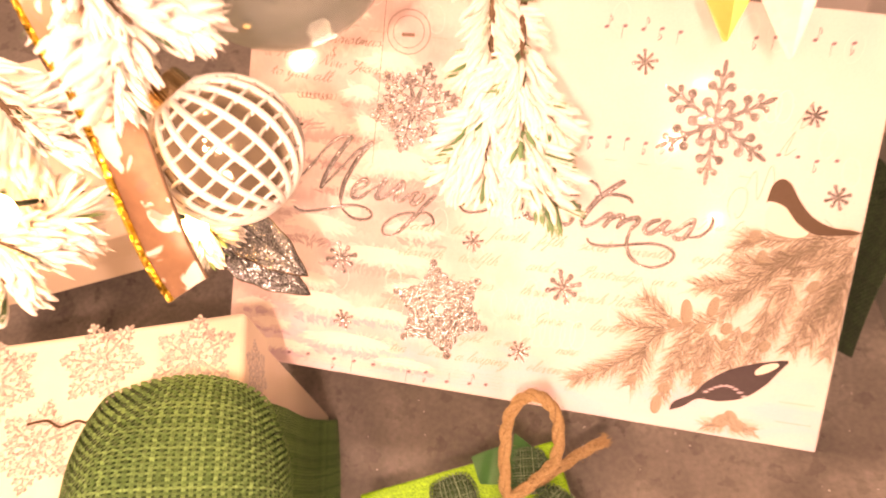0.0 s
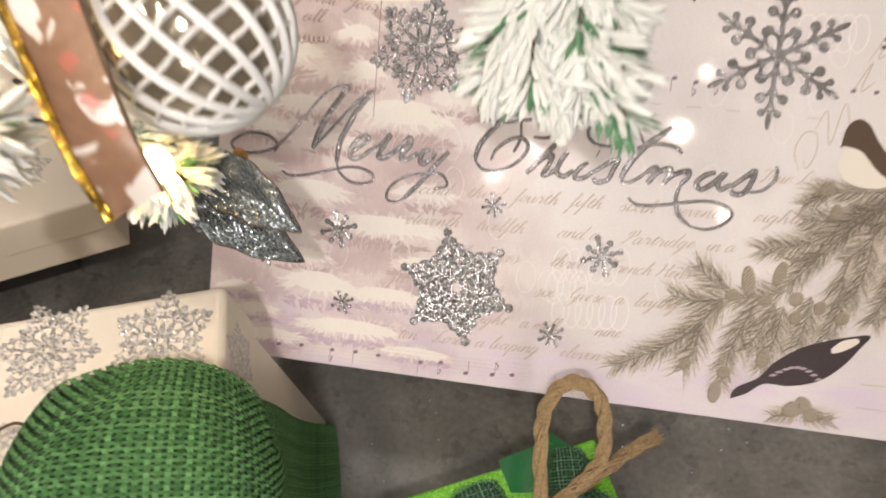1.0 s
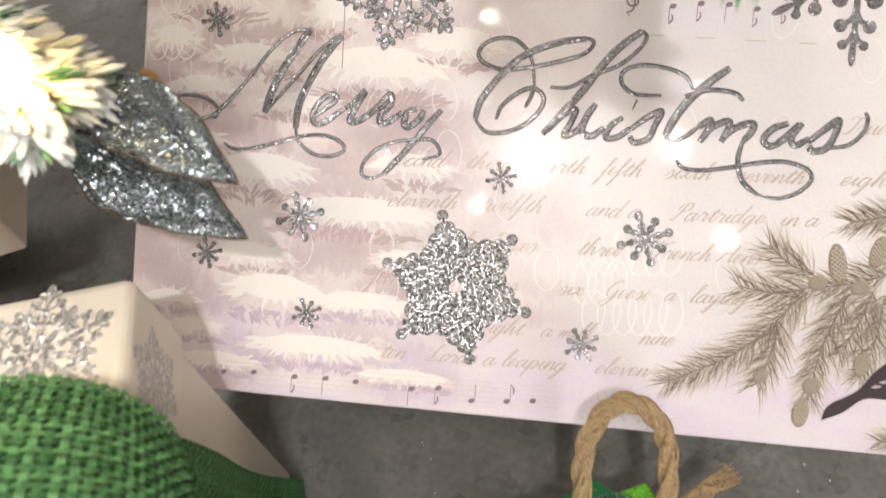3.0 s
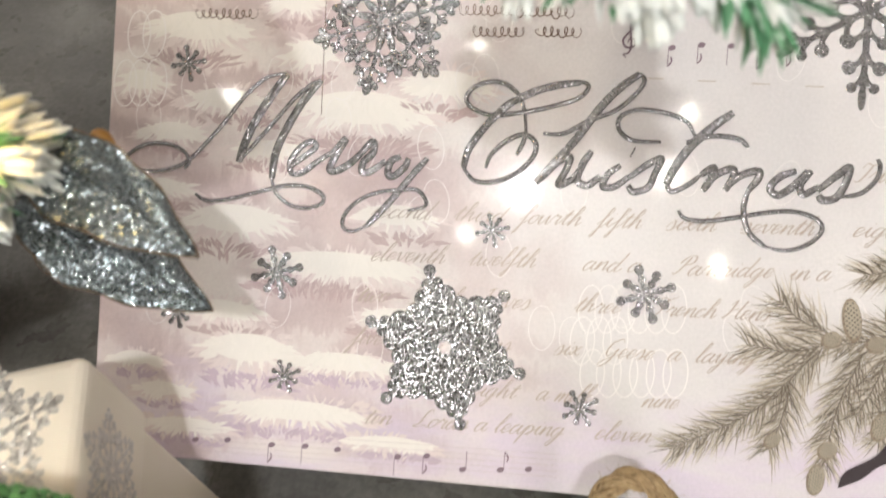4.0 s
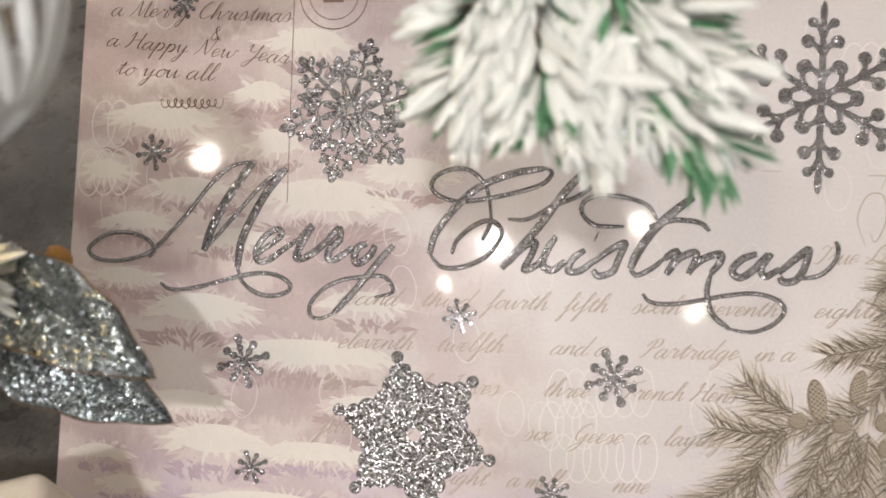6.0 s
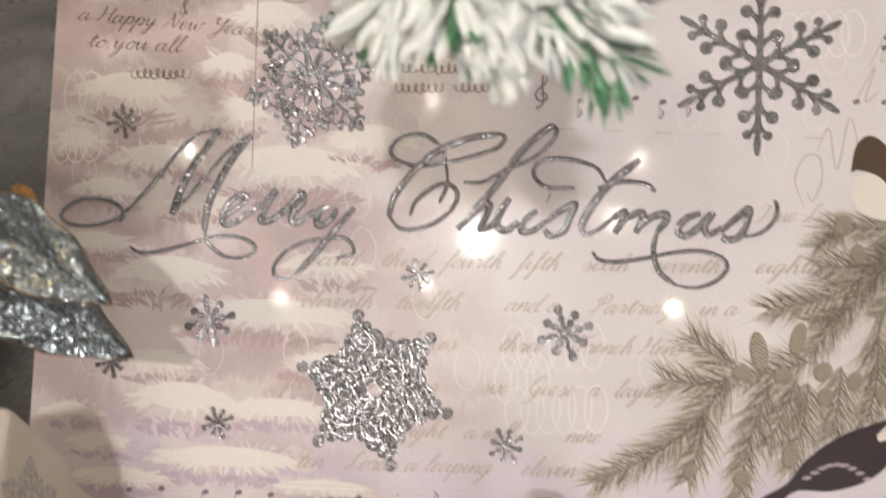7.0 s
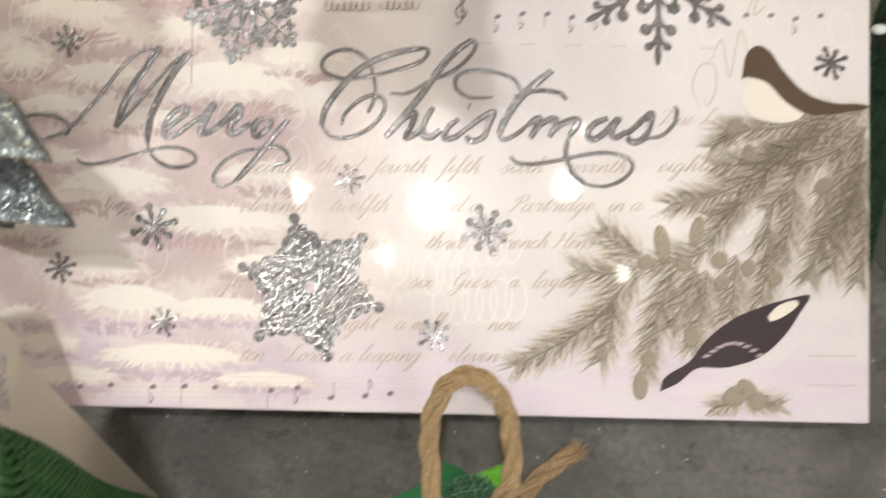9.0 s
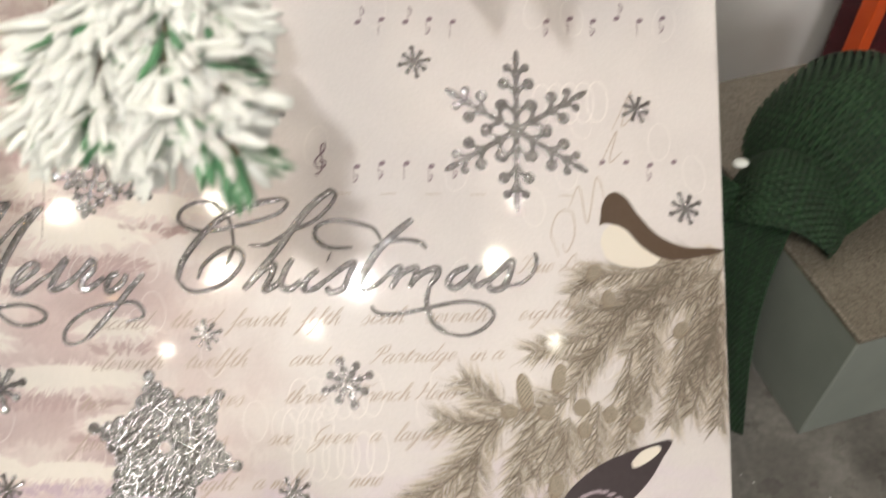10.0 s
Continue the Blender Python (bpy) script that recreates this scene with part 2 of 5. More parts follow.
I_HAND = ink("brown_pen_ink", (0.20, 0.13, 0.10), 0.2)
I_NOTE = ink("plum_ink", (0.22, 0.15, 0.18), 0.2)
I_PALE = ink("pale_ink", (0.80, 0.75, 0.73), 0.03)
I_FINE = ink("grey_line_ink", (0.55, 0.46, 0.46), 0.05)
I_NEEDLE = ink("sepia_needles", (0.15, 0.122, 0.095), 0.5)
I_NEEDLE_PALE = ink("pale_sepia_needles", (0.50, 0.435, 0.365), 0.2)
I_WASH = ink("sepia_wash", (0.63, 0.565, 0.50), 0.08)
I_CONE = ink("cone_brown", (0.27, 0.21, 0.155), 0.2)
I_CONE_LIGHT = ink("cone_light", (0.38, 0.325, 0.255), 0.15)
I_DARK = ink("charcoal_ink", (0.045, 0.032, 0.035), 0.2)
I_BROWN = ink("umber_ink", (0.09, 0.058, 0.038), 0.3)
I_CREAM = ink("cream_ink", (0.74, 0.68, 0.60), 0.05)
I_SHADE = ink("sepia_shade", (0.35, 0.295, 0.235), 0.35)
I_MAUVE = ink("mauve_grey_ink", (0.40, 0.33, 0.36), 0.3)


# ---- shapes ----
def mesh_object(name, verts, faces, mat, parent=None, label="", m=Matrix(), smooth=False):
    me = bpy.data.meshes.new(name)
    me.from_pydata([tuple(v) for v in verts], [], faces)
    me.materials.append(mat)
    if smooth:
        me.polygons.foreach_set("use_smooth", [True] * len(me.polygons))
    ob = new(name, me)
    ob.parent = parent
    ob.matrix_basis = m
    return tagged(ob, label)


def part(name, bm, mat, parent=None, label="", m=Matrix(), smooth=False):
    me = bpy.data.meshes.new(name)
    bm.to_mesh(me)
    bm.free()
    me.materials.append(mat)
    if smooth:
        me.polygons.foreach_set("use_smooth", [True] * len(me.polygons))
    ob = new(name, me)
    ob.parent = parent
    ob.matrix_basis = m
    return tagged(ob, label)


def thing(name, m, label, category, group=""):
    return tagged(_place(new(name), m), label, category, group)


def _place(ob, m):
    ob.matrix_basis = m
    ob.empty_display_size = 0.02
    return ob


def box_bm(x0, x1, y0, y1, z0, z1, bevel=0.0, segments=3):
    bm = bmesh.new()
    bmesh.ops.create_cube(bm, size=1)
    for v in bm.verts:
        v.co = Vector(((x0 + x1) / 2 + v.co.x * (x1 - x0), (y0 + y1) / 2 + v.co.y * (y1 - y0), (z0 + z1) / 2 + v.co.z * (z1 - z0)))
    if bevel:
        bmesh.ops.bevel(bm, geom=bm.edges[:], offset=bevel, segments=segments, affect="EDGES", profile=0.5)
    return bm


def ball_bm(radius, scale=(1, 1, 1), u=32, v=20):
    bm = bmesh.new()
    bmesh.ops.create_uvsphere(bm, u_segments=u, v_segments=v, radius=radius)
    for w in bm.verts:
        w.co = Vector((w.co.x * scale[0], w.co.y * scale[1], w.co.z * scale[2]))
    return bm


def spline(points, per=8):
    """A smooth line through points."""
    p = [Vector(q) for q in points]
    p = [2 * p[0] - p[1]] + p + [2 * p[-1] - p[-2]]
    out = []
    for i in range(1, len(p) - 2):
        for k in range(per):
            t = k / per
            out.append(0.5 * (2 * p[i] + (p[i + 1] - p[i - 1]) * t + (2 * p[i - 1] - 5 * p[i] + 4 * p[i + 1] - p[i + 2]) * t * t
                              + (3 * p[i] - p[i - 1] - 3 * p[i + 1] + p[i + 2]) * t ** 3))
    return out + [p[-2]]


class Pile:
    """Vertices and faces of one mesh."""

    def __init__(self):
        self.v, self.f = [], []

    def prism(self, ring, z0, z1, inset=0.0):
        c = sum(ring, Vector((0, 0))) / len(ring)
        b, n = len(self.v), len(ring)
        self.v += [Vector((q.x, q.y, z0)) for q in ring]
        self.v += [Vector((*(q + (c - q) * inset), z1)) for q in ring]
        self.f.append([b + n + i for i in range(n)])
        self.f += [[b + i, b + (i + 1) % n, b + n + (i + 1) % n, b + n + i] for i in range(n)]

    def flat(self, ring, z):
        b = len(self.v)
        self.v += [Vector((q[0], q[1], z)) for q in ring]
        self.f.append([b + i for i in range(len(ring))])

    def disc(self, x, y, r, z, ry=0.0, turn=0.0, n=12):
        c, s = math.cos(turn), math.sin(turn)
        ry = ry or r
        pts = [(r * math.cos(a), ry * math.sin(a)) for a in (2 * math.pi * i / n for i in range(n))]
        return [Vector((x + c * p - s * q, y + s * p + c * q)) for p, q in pts]

    def ring(self, x, y, r, w, z, ry=0.0, turn=0.0, n=32):
        outer = self.disc(x, y, r, z, ry or r, turn, n)
        inner = self.disc(x, y, r - w, z, (ry or r) - w, turn, n)
        b = len(self.v)
        self.v += [Vector((*p, z)) for p in outer + inner]
        self.f += [[b + i, b + (i + 1) % n, b + n + (i + 1) % n, b + n + i] for i in range(n)]

    def bar(self, a, b, w0, w1):
        a, b = Vector(a), Vector(b)
        d = (b - a).normalized()
        s = Vector((-d.y, d.x))
        return [a - s * w0, b - s * w1, b + s * w1, a + s * w0]

    def stroke(self, line, width, z, height=0.0, taper=0.35):
        """A pen stroke along a flat line, rounded across when it has height."""
        n, b = len(line), len(self.v)
        for i, p in enumerate(line):
            d = line[min(i + 1, n - 1)] - line[max(i - 1, 0)]
            d = Vector((d[0], d[1])).normalized() if d.length else Vector((1, 0))
            s = Vector((-d.y, d.x))
            e = min(i, n - 1 - i) / max(1, 0.18 * n)
            w = width * (taper + (1 - taper) * min(1, e) ** 0.7)
            q = Vector((p[0], p[1]))
            for k, h in ((-1, 0.0), (-0.72, 0.8), (0, 1), (0.72, 0.8), (1, 0.0)):
                self.v.append(Vector((*(q + s * (w * k)), z + height * h)))
        for i in range(n - 1):
            for k in range(4):
                self.f.append([b + i * 5 + k, b + i * 5 + 5 + k, b + i * 5 + 6 + k, b + i * 5 + 1 + k])

    def tube(self, line, radius, sides=6):
        n, b = len(line), len(self.v)
        up = Vector((0.31, 0.2, 0.93))
        for i, p in enumerate(line):
            d = (line[min(i + 1, n - 1)] - line[max(i - 1, 0)]).normalized()
            s = d.cross(up).normalized()
            t = d.cross(s)
            r = radius(i / max(1, n - 1)) if callable(radius) else radius
            for k in range(sides):
                a = 2 * math.pi * k / sides
                self.v.append(p + (s * math.cos(a) + t * math.sin(a)) * r)
        for i in range(n - 1):
            for k in range(sides):
                self.f.append([b + i * sides + k, b + i * sides + (k + 1) % sides, b + (i + 1) * sides + (k + 1) % sides, b + (i + 1) * sides + k])
        self.f.append([b + k for k in range(sides)][::-1])
        self.f.append([b + (n - 1) * sides + k for k in range(sides)])

    def needle(self, p, d, length, width):
        s = d.cross(Vector((0.3, 0.5, 0.81))).normalized()
        t = d.cross(s).normalized()
        b = len(self.v)
        q = p + d * length * 0.76
        self.v += [p + s * width * 0.5, p - s * width * 0.5, q + s * width, q + t * width * 0.45, q - s * width, q - t * width * 0.45, p + d * length]
        self.f += [[b, b + 2, b + 3], [b, b + 3, b + 4, b + 1], [b, b + 5, b + 2], [b, b + 1, b + 4, b + 5],
                   [b + 2, b + 6, b + 3], [b + 3, b + 6, b + 4], [b + 4, b + 6, b + 5], [b + 5, b + 6, b + 2]]

    def lump(self, p, d, length, width):
        """A rounded, tapering roll of flock."""
        self.tube([p + d * length * t for t in (0.0, 0.2, 0.5, 0.8, 1.0)], lambda t: width * (0.35, 0.85, 1.0, 0.8, 0.3)[round(4 * t)], 6)

    def sheet(self, fn, nu, nv):
        b = len(self.v)
        self.v += [Vector(fn(i / nu, j / nv)) for i in range(nu + 1) for j in range(nv + 1)]
        self.f += [[b + i * (nv + 1) + j, b + (i + 1) * (nv + 1) + j, b + (i + 1) * (nv + 1) + j + 1, b + i * (nv + 1) + j + 1]
                   for i in range(nu) for j in range(nv)]

    def out(self, name, mat, parent=None, label="", m=Matrix(), smooth=False):
        return mesh_object(name, self.v, self.f, mat, parent, label, m, smooth)


def weave(fn, nu, nv, parent, mat, cloth, flip=1, width=0.32, lift=0.0005):
    """Open-woven mesh ribbon on a bent sheet fn(u, v): warp and weft threads that pass over and under, on a thin cloth."""
    pile = Pile()

    def normal(u, v):
        e = 1e-3
        a = Vector(fn(min(u + e, 1), v)) - Vector(fn(max(u - e, 0), v))
        c = Vector(fn(u, min(v + e, 1))) - Vector(fn(u, max(v - e, 0)))
        q = a.cross(c) * flip
        return q.normalized() if q.length > 1e-12 else Vector((0, 0, 1))

    for across in (0, 1):
        rows, steps = (nu, nv) if across == 0 else (nv, nu)
        for i in range(rows):
            b = len(pile.v)
            for j in range(2 * steps + 1):
                s = j / (2 * steps)
                wob = 0.10 * noise.noise(Vector((i * 3.1 + 40 * across, s * 9, 1.7)))
                c = (i + 0.5 + wob) / rows
                up = lift * (1 if (i + j // 2 + across) % 2 else -1) * (1 if j % 2 else 0.3)
                for k in (-1, 1):
                    w = min(max(c + k * width / rows, 0), 1)
                    u, v = (w, s) if across == 0 else (s, w)
                    pile.v.append(Vector(fn(u, v)) + normal(u, v) * (up + lift))
            pile.f += [[b + 2 * j, b + 2 * j + 1, b + 2 * j + 3, b + 2 * j + 2] for j in range(2 * steps)]
    ob = pile.out("mesh_threads", mat, parent, "open-woven green threads")
    back = Pile()
    back.sheet(lambda u, v: Vector(fn(u, v)) - normal(u, v) * 0.0008, 24, 24)
    back.out("ribbon_backing", cloth, parent, "", smooth=True)
    return ob


# one-line script alphabet: x and y of each turning point in tenths of a small letter's height, "/" lifts the pen; then the advance
SCRIPT = {
    "a": ("7 9 4 10 1 6 1 1 4 0 8 9 / 8 10 7 3 9 0 12 4", 11), "c": ("7 8 5 10 1 6 1 1 4 0 8 3", 8), "d": ("7 9 4 10 1 6 1 1 4 0 8 9 / 10 21 7 3 9 0 12 4", 11),
    "e": ("0 3 6 7 5 10 2 9 1 3 3 0 8 4", 8), "f": ("0 3 5 12 7 20 5 21 4 14 3 0 2 -9 0 -11 1 -6 5 1 8 4", 7), "g": ("7 9 4 10 1 6 1 1 4 0 8 9 / 8 10 6 -4 3 -11 1 -9 5 -2 11 4", 11),
    "h": ("0 3 5 14 6 20 4 20 2 8 1 0 4 7 7 10 7 4 8 0 11 4", 11), "i": ("0 3 3 10 2 3 4 0 7 4 / 4 14 4.6 14.6", 6), "k": ("0 3 5 14 6 20 4 20 2 8 1 0 4 7 7 9 4 5 8 0 10 4", 10),
    "l": ("0 3 5 14 6 21 4 20 2 8 2 1 4 0 7 4", 6), "m": ("0 4 2 10 1 0 4 8 6 9 5 0 8 8 10 9 10 3 11 0 14 4", 13), "n": ("0 4 2 10 1 0 4 8 7 10 7 3 8 0 11 4", 10),
    "o": ("6 10 2 8 1 3 3 0 6 2 7 7 5 10 9 8", 8), "p": ("0 4 3 10 1 -2 0 -11 2 4 5 10 8 7 7 1 4 0 9 4", 10), "r": ("0 4 3 11 4 9 7 9 6 3 7 0 10 4", 9),
    "s": ("0 3 4 11 6 5 5 0 1 0 / 5 1 9 4", 8), "t": ("0 3 5 16 3 5 4 0 8 4 / 1 11 8 12", 7), "u": ("0 4 2 10 2 2 4 0 7 7 8 10 8 2 9 0 12 4", 11),
    "v": ("0 7 2 10 3 3 4 0 7 5 7 10 10 9", 9), "w": ("0 7 2 10 2 2 4 0 7 8 7 2 9 0 12 5 12 10 15 9", 14), "x": ("0 7 3 10 5 3 8 0 10 3 / 8 10 1 0", 10),
    "y": ("0 7 2 10 2 3 4 1 8 9 / 8 10 6 -4 3 -11 1 -9 5 -2 11 4", 11), "P": ("4 18 2 12 6 20 12 20 12 13 6 10 / 8 19 5 5 2 0 0 2", 13), "T": ("1 15 3 20 9 18 15 21 / 9 18 7 5 4 0 0 2", 12),
    "D": ("6 20 3 2 0 0 8 0 15 6 14 16 7 21 2 18", 15), "F": ("1 15 3 20 9 18 15 21 / 9 18 7 5 4 0 0 2 / 4 10 12 11", 13), "H": ("1 15 4 20 3 6 0 0 / 13 20 11 4 13 0 16 3 / 3 10 12 11", 15),
    "G": ("12 17 9 21 3 16 2 6 6 2 11 10 / 11 10 9 -4 4 -10 1 -7 8 0 15 4", 14), "L": ("11 17 9 21 6 16 5 5 1 1 4 0 10 2 14 0", 13), "M": ("0 0 3 8 6 20 8 1 14 20 13 2 15 0 18 3", 17),
    "C": ("12 17 9 21 3 15 2 4 6 0 12 4", 12), "N": ("0 0 4 10 5 20 10 1 14 20 17 21", 15), "Y": ("1 16 4 20 4 12 9 11 13 20 10 4 5 -8 2 -5 10 3 14 5", 14),
    "&": ("12 4 6 0 2 3 4 9 8 13 6 17 4 13 12 0", 12), ".": ("2 0 2.6 0.6", 4), " ": ("", 7)}


def script_line(body, unit, x, y, turn, mat, parent, name, width, nib, slant=0.62):
    """A line of joined-up writing: thin upstrokes, swelling downstrokes."""
    run = sum(SCRIPT[c][1] for c in body)
    wide = width / run
    pen = 0.0
    for word in body.split(" "):
        p = Pile()
        for c in word:
            rise = random.uniform(-0.5, 0.5)
            for piece in SCRIPT[c][0].split("/"):
                v = [float(q) for q in piece.split()]
                line = spline([Vector(((pen + a) * wide + b * unit * slant, (b + rise) * unit, 0)) for a, b in zip(v[::2], v[1::2])], 6)
                b0, last = len(p.v), len(line) - 1
                for i, q in enumerate(line):
                    d = (line[min(i + 1, last)] - line[max(i - 1, 0)]).normalized()
                    w = nib * (0.55 + 0.75 * max(0.0, -d.y))
                    for k in (-1, 1):
                        p.v.append(q + Vector((-d.y, d.x, 0)) * (k * w))
                p.f += [[b0 + 2 * i, b0 + 2 * i + 1, b0 + 2 * i + 3, b0 + 2 * i + 2] for i in range(last)]
            pen += SCRIPT[c][1]
        pen += SCRIPT[" "][1]
        if p.v:
            p.out(name, mat, parent, "slanted joined-up writing", pose(x, y, 0.00025, 0, 0, turn))


# ---- the room ----
def room():
    tagged(part("floor", box_bm(-1.8, 1.8, -1.8, 1.8, -0.08, 0), M_FLOOR), "polished grey stone-look floor with cloudy marks", "floor", kind="structure")
    for name, b in (("wall_north", (-1.8, 1.8, 1.8, 1.9, 0, 2.4)), ("wall_south", (-1.8, 1.8, -1.9, -1.8, 0, 2.4)),
                    ("wall_east", (1.8, 1.9, -1.8, 1.8, 0, 2.4)), ("wall_west", (-1.9, -1.8, -1.8, 1.8, 0, 2.4))):
        tagged(part(name, box_bm(*b), M_WALL), "plain warm white painted room wall", "wall", kind="structure")
    tagged(part("ceiling", box_bm(-1.8, 1.8, -1.8, 1.8, 2.4, 2.5), M_WALL), "plain white painted ceiling", "ceiling", kind="structure")


    flecks = Pile()
    for i in range(70):
        x, y, r = random.uniform(-0.17, 0.26), random.uniform(-0.19, -0.02), random.uniform(0.00018, 0.00055)
        flecks.prism(flecks.disc(x, y, r, 0, n=6), 0.0001, 0.0005, 0.15)
    tagged(flecks.out("glitter_fleck", M_PEARL), "tiny fallen glitter flecks on the grey floor", "glitter", kind="stuff")


# ---- the printed gift box ----
PRINT = Matrix(((0.9969, 0.0463, 0.0632, 0), (0.0, 0.8067, -0.5910, 0), (-0.0783, 0.5892, 0.8042, 0.1262), (0, 0, 0, 1)))
HX, HY, RISE = 0.1652, 0.11265, 0.0003
MM = 0.001
GLUE = 0.00012


def small_flake(r):
    """Eight thin rays that end in dots."""
    p = Pile()
    for k in range(8):
        a = math.pi * k / 4 + 0.2
        d = Vector((math.cos(a), math.sin(a)))
        far = r * (1.0 if k % 2 == 0 else 0.82)
        p.prism(p.bar(d * r * 0.08, d * far * 0.86, r * 0.085, r * 0.10), 0, 0.0004 + 1e-5 * k)
        p.prism(p.disc(*(d * far * 0.9), r * 0.18, 0, n=8), 0, 0.00052 + 1e-5 * k, 0.2)
        p.prism(p.disc(*(d * far * 0.52), r * 0.15, 0, n=8), 0, 0.00047 + 1e-5 * k, 0.2)
    p.prism(p.disc(0, 0, r * 0.13, 0, n=8), 0, 0.0006)
    return p


def fern_flake(r):
    """Six heavy arms and six short ones between, of three-lobed fronds round a petalled heart."""
    p = Pile()

    def frond(at, a, size, z):
        for da, k, far in ((0.0, 1.0, 0.75), (0.95, 0.82, 0.62), (-0.95, 0.82, 0.62)):
            q = at + Vector((math.cos(a + da), math.sin(a + da))) * size * far
            p.prism(p.disc(*q, size * 0.62 * k, 0, size * 0.40 * k, a + da, n=9), 0, z + 2e-5 * (da > 0) + 1e-5 * (da < 0), 0.25)
        p.prism(p.disc(*at, size * 0.34, 0, n=8), 0, z - 2e-5, 0.2)

    for k in range(12):
        a = math.pi * k / 6 + 0.3
        long = k % 2 == 0
        d = Vector((math.cos(a), math.sin(a)))
        end = 0.86 if long else 0.60
        p.prism(p.bar(d * r * 0.16, d * r * end, r * 0.034, r * 0.03), 0, 0.0004 + 1e-5 * k)
        p.prism(p.disc(*(d * r * 0.27), r * 0.17, 0, r * 0.062, a, n=9), 0, 0.00047 + 1e-5 * k, 0.3)
        frond(d * r * (end - 0.03), a, r * 0.165, 0.00055 + 5e-6 * k)
        for u, w in ((0.44, 0.105), (0.66, 0.13)) if long else ((0.42, 0.095),):
            for sg in (-1, 1):
                tip = d * r * (u + 0.06) + Vector((-d.y, d.x)) * sg * r * w
                p.prism(p.bar(d * r * u, tip, r * 0.024, r * 0.02), 0, 0.00041 + 3e-6 * sg + 1e-5 * k)
                frond(tip, a + sg * 0.85, r * 0.108, 0.00051 + 4e-6 * sg + 3e-6 * k)
    p.ring(0, 0, r * 0.12, r * 0.07, 0.0006)
    return p


def lace_flake(r):
    """A full six-lobed rosette with scalloped edge, looped points and a small hole."""
    p = Pile()
    for k in range(6):
        a = math.pi * k / 3 + 0.785
        d, s = Vector((math.cos(a), math.sin(a))), Vector((-math.sin(a), math.cos(a)))
        p.prism(p.bar(d * r * 0.075, d * r * 0.55, r * 0.05, r * 0.30), 0, 0.0004 + 1e-5 * k)
        for u, w, q in ((0.30, 0.11, 0.10), (0.46, 0.15, 0.13), (0.44, 0.0, 0.12), (0.62, 0.13, 0.125), (0.66, 0.0, 0.12), (0.48, 0.27, 0.11), (0.78, 0.06, 0.075), (0.36, 0.24, 0.09)):
            for sg in ((-1, 1) if w else (1,)):
                c = d * r * u + s * sg * r * w
                z = 0.00046 + 1.6e-5 * k + 5e-5 * u + 4e-6 * sg
                p.prism(p.disc(*c, r * q, 0, n=14), 0, z, 0.10)
                p.prism(p.disc(*c, r * q * 0.55, 0, n=10), z, z + 0.00022, 0.45)
        p.prism(p.bar(d * r * 0.80, d * r * 0.92, r * 0.05, r * 0.04), 0, 0.00045 + 1e-5 * k)
        p.prism(p.disc(*(d * r * 0.945), r * 0.078, 0, n=10), 0, 0.0006 + 1e-5 * k, 0.2)
    return p


def bead_flake(r):
    """Six arms with pairs of curled, beaded side shoots and spear points."""
    p = Pile()
    for k in range(6):
        a = math.pi * k / 3 + math.pi / 6
        d, s = Vector((math.cos(a), math.sin(a))), Vector((-math.sin(a), math.cos(a)))
        p.prism(p.bar(Vector((0, 0)), d * r * 0.8, r * 0.04, r * 0.028), 0, 0.0004 + 1e-5 * k)
        p.prism(p.disc(*(d * r * 0.88), r * 0.13, 0, r * 0.042, a, n=10), 0, 0.00055 + 1e-5 * k, 0.2)
        for i, (u, w, q) in enumerate(((0.16, 0.17, 0.075), (0.42, 0.15, 0.075), (0.62, 0.11, 0.055))):
            for sg in (-1, 1):
                tip = d * r * (u + 0.16) + s * sg * r * w
                line = spline([Vector((*(d * r * u), 0)), Vector((*(d * r * (u + 0.1) + s * sg * r * w * 0.35), 0)), Vector((*tip, 0))], 4)
                p.stroke(line, r * 0.03, 0.0002 + 1e-5 * i, 0.0003, 0.9)
                p.prism(p.disc(*tip, r * q, 0, n=10), 0, 0.00058 + 1e-5 * i + 3e-6 * sg, 0.2)
    p.prism(p.disc(0, 0, r * 0.1, 0, n=10), 0, 0.0006)
    return p


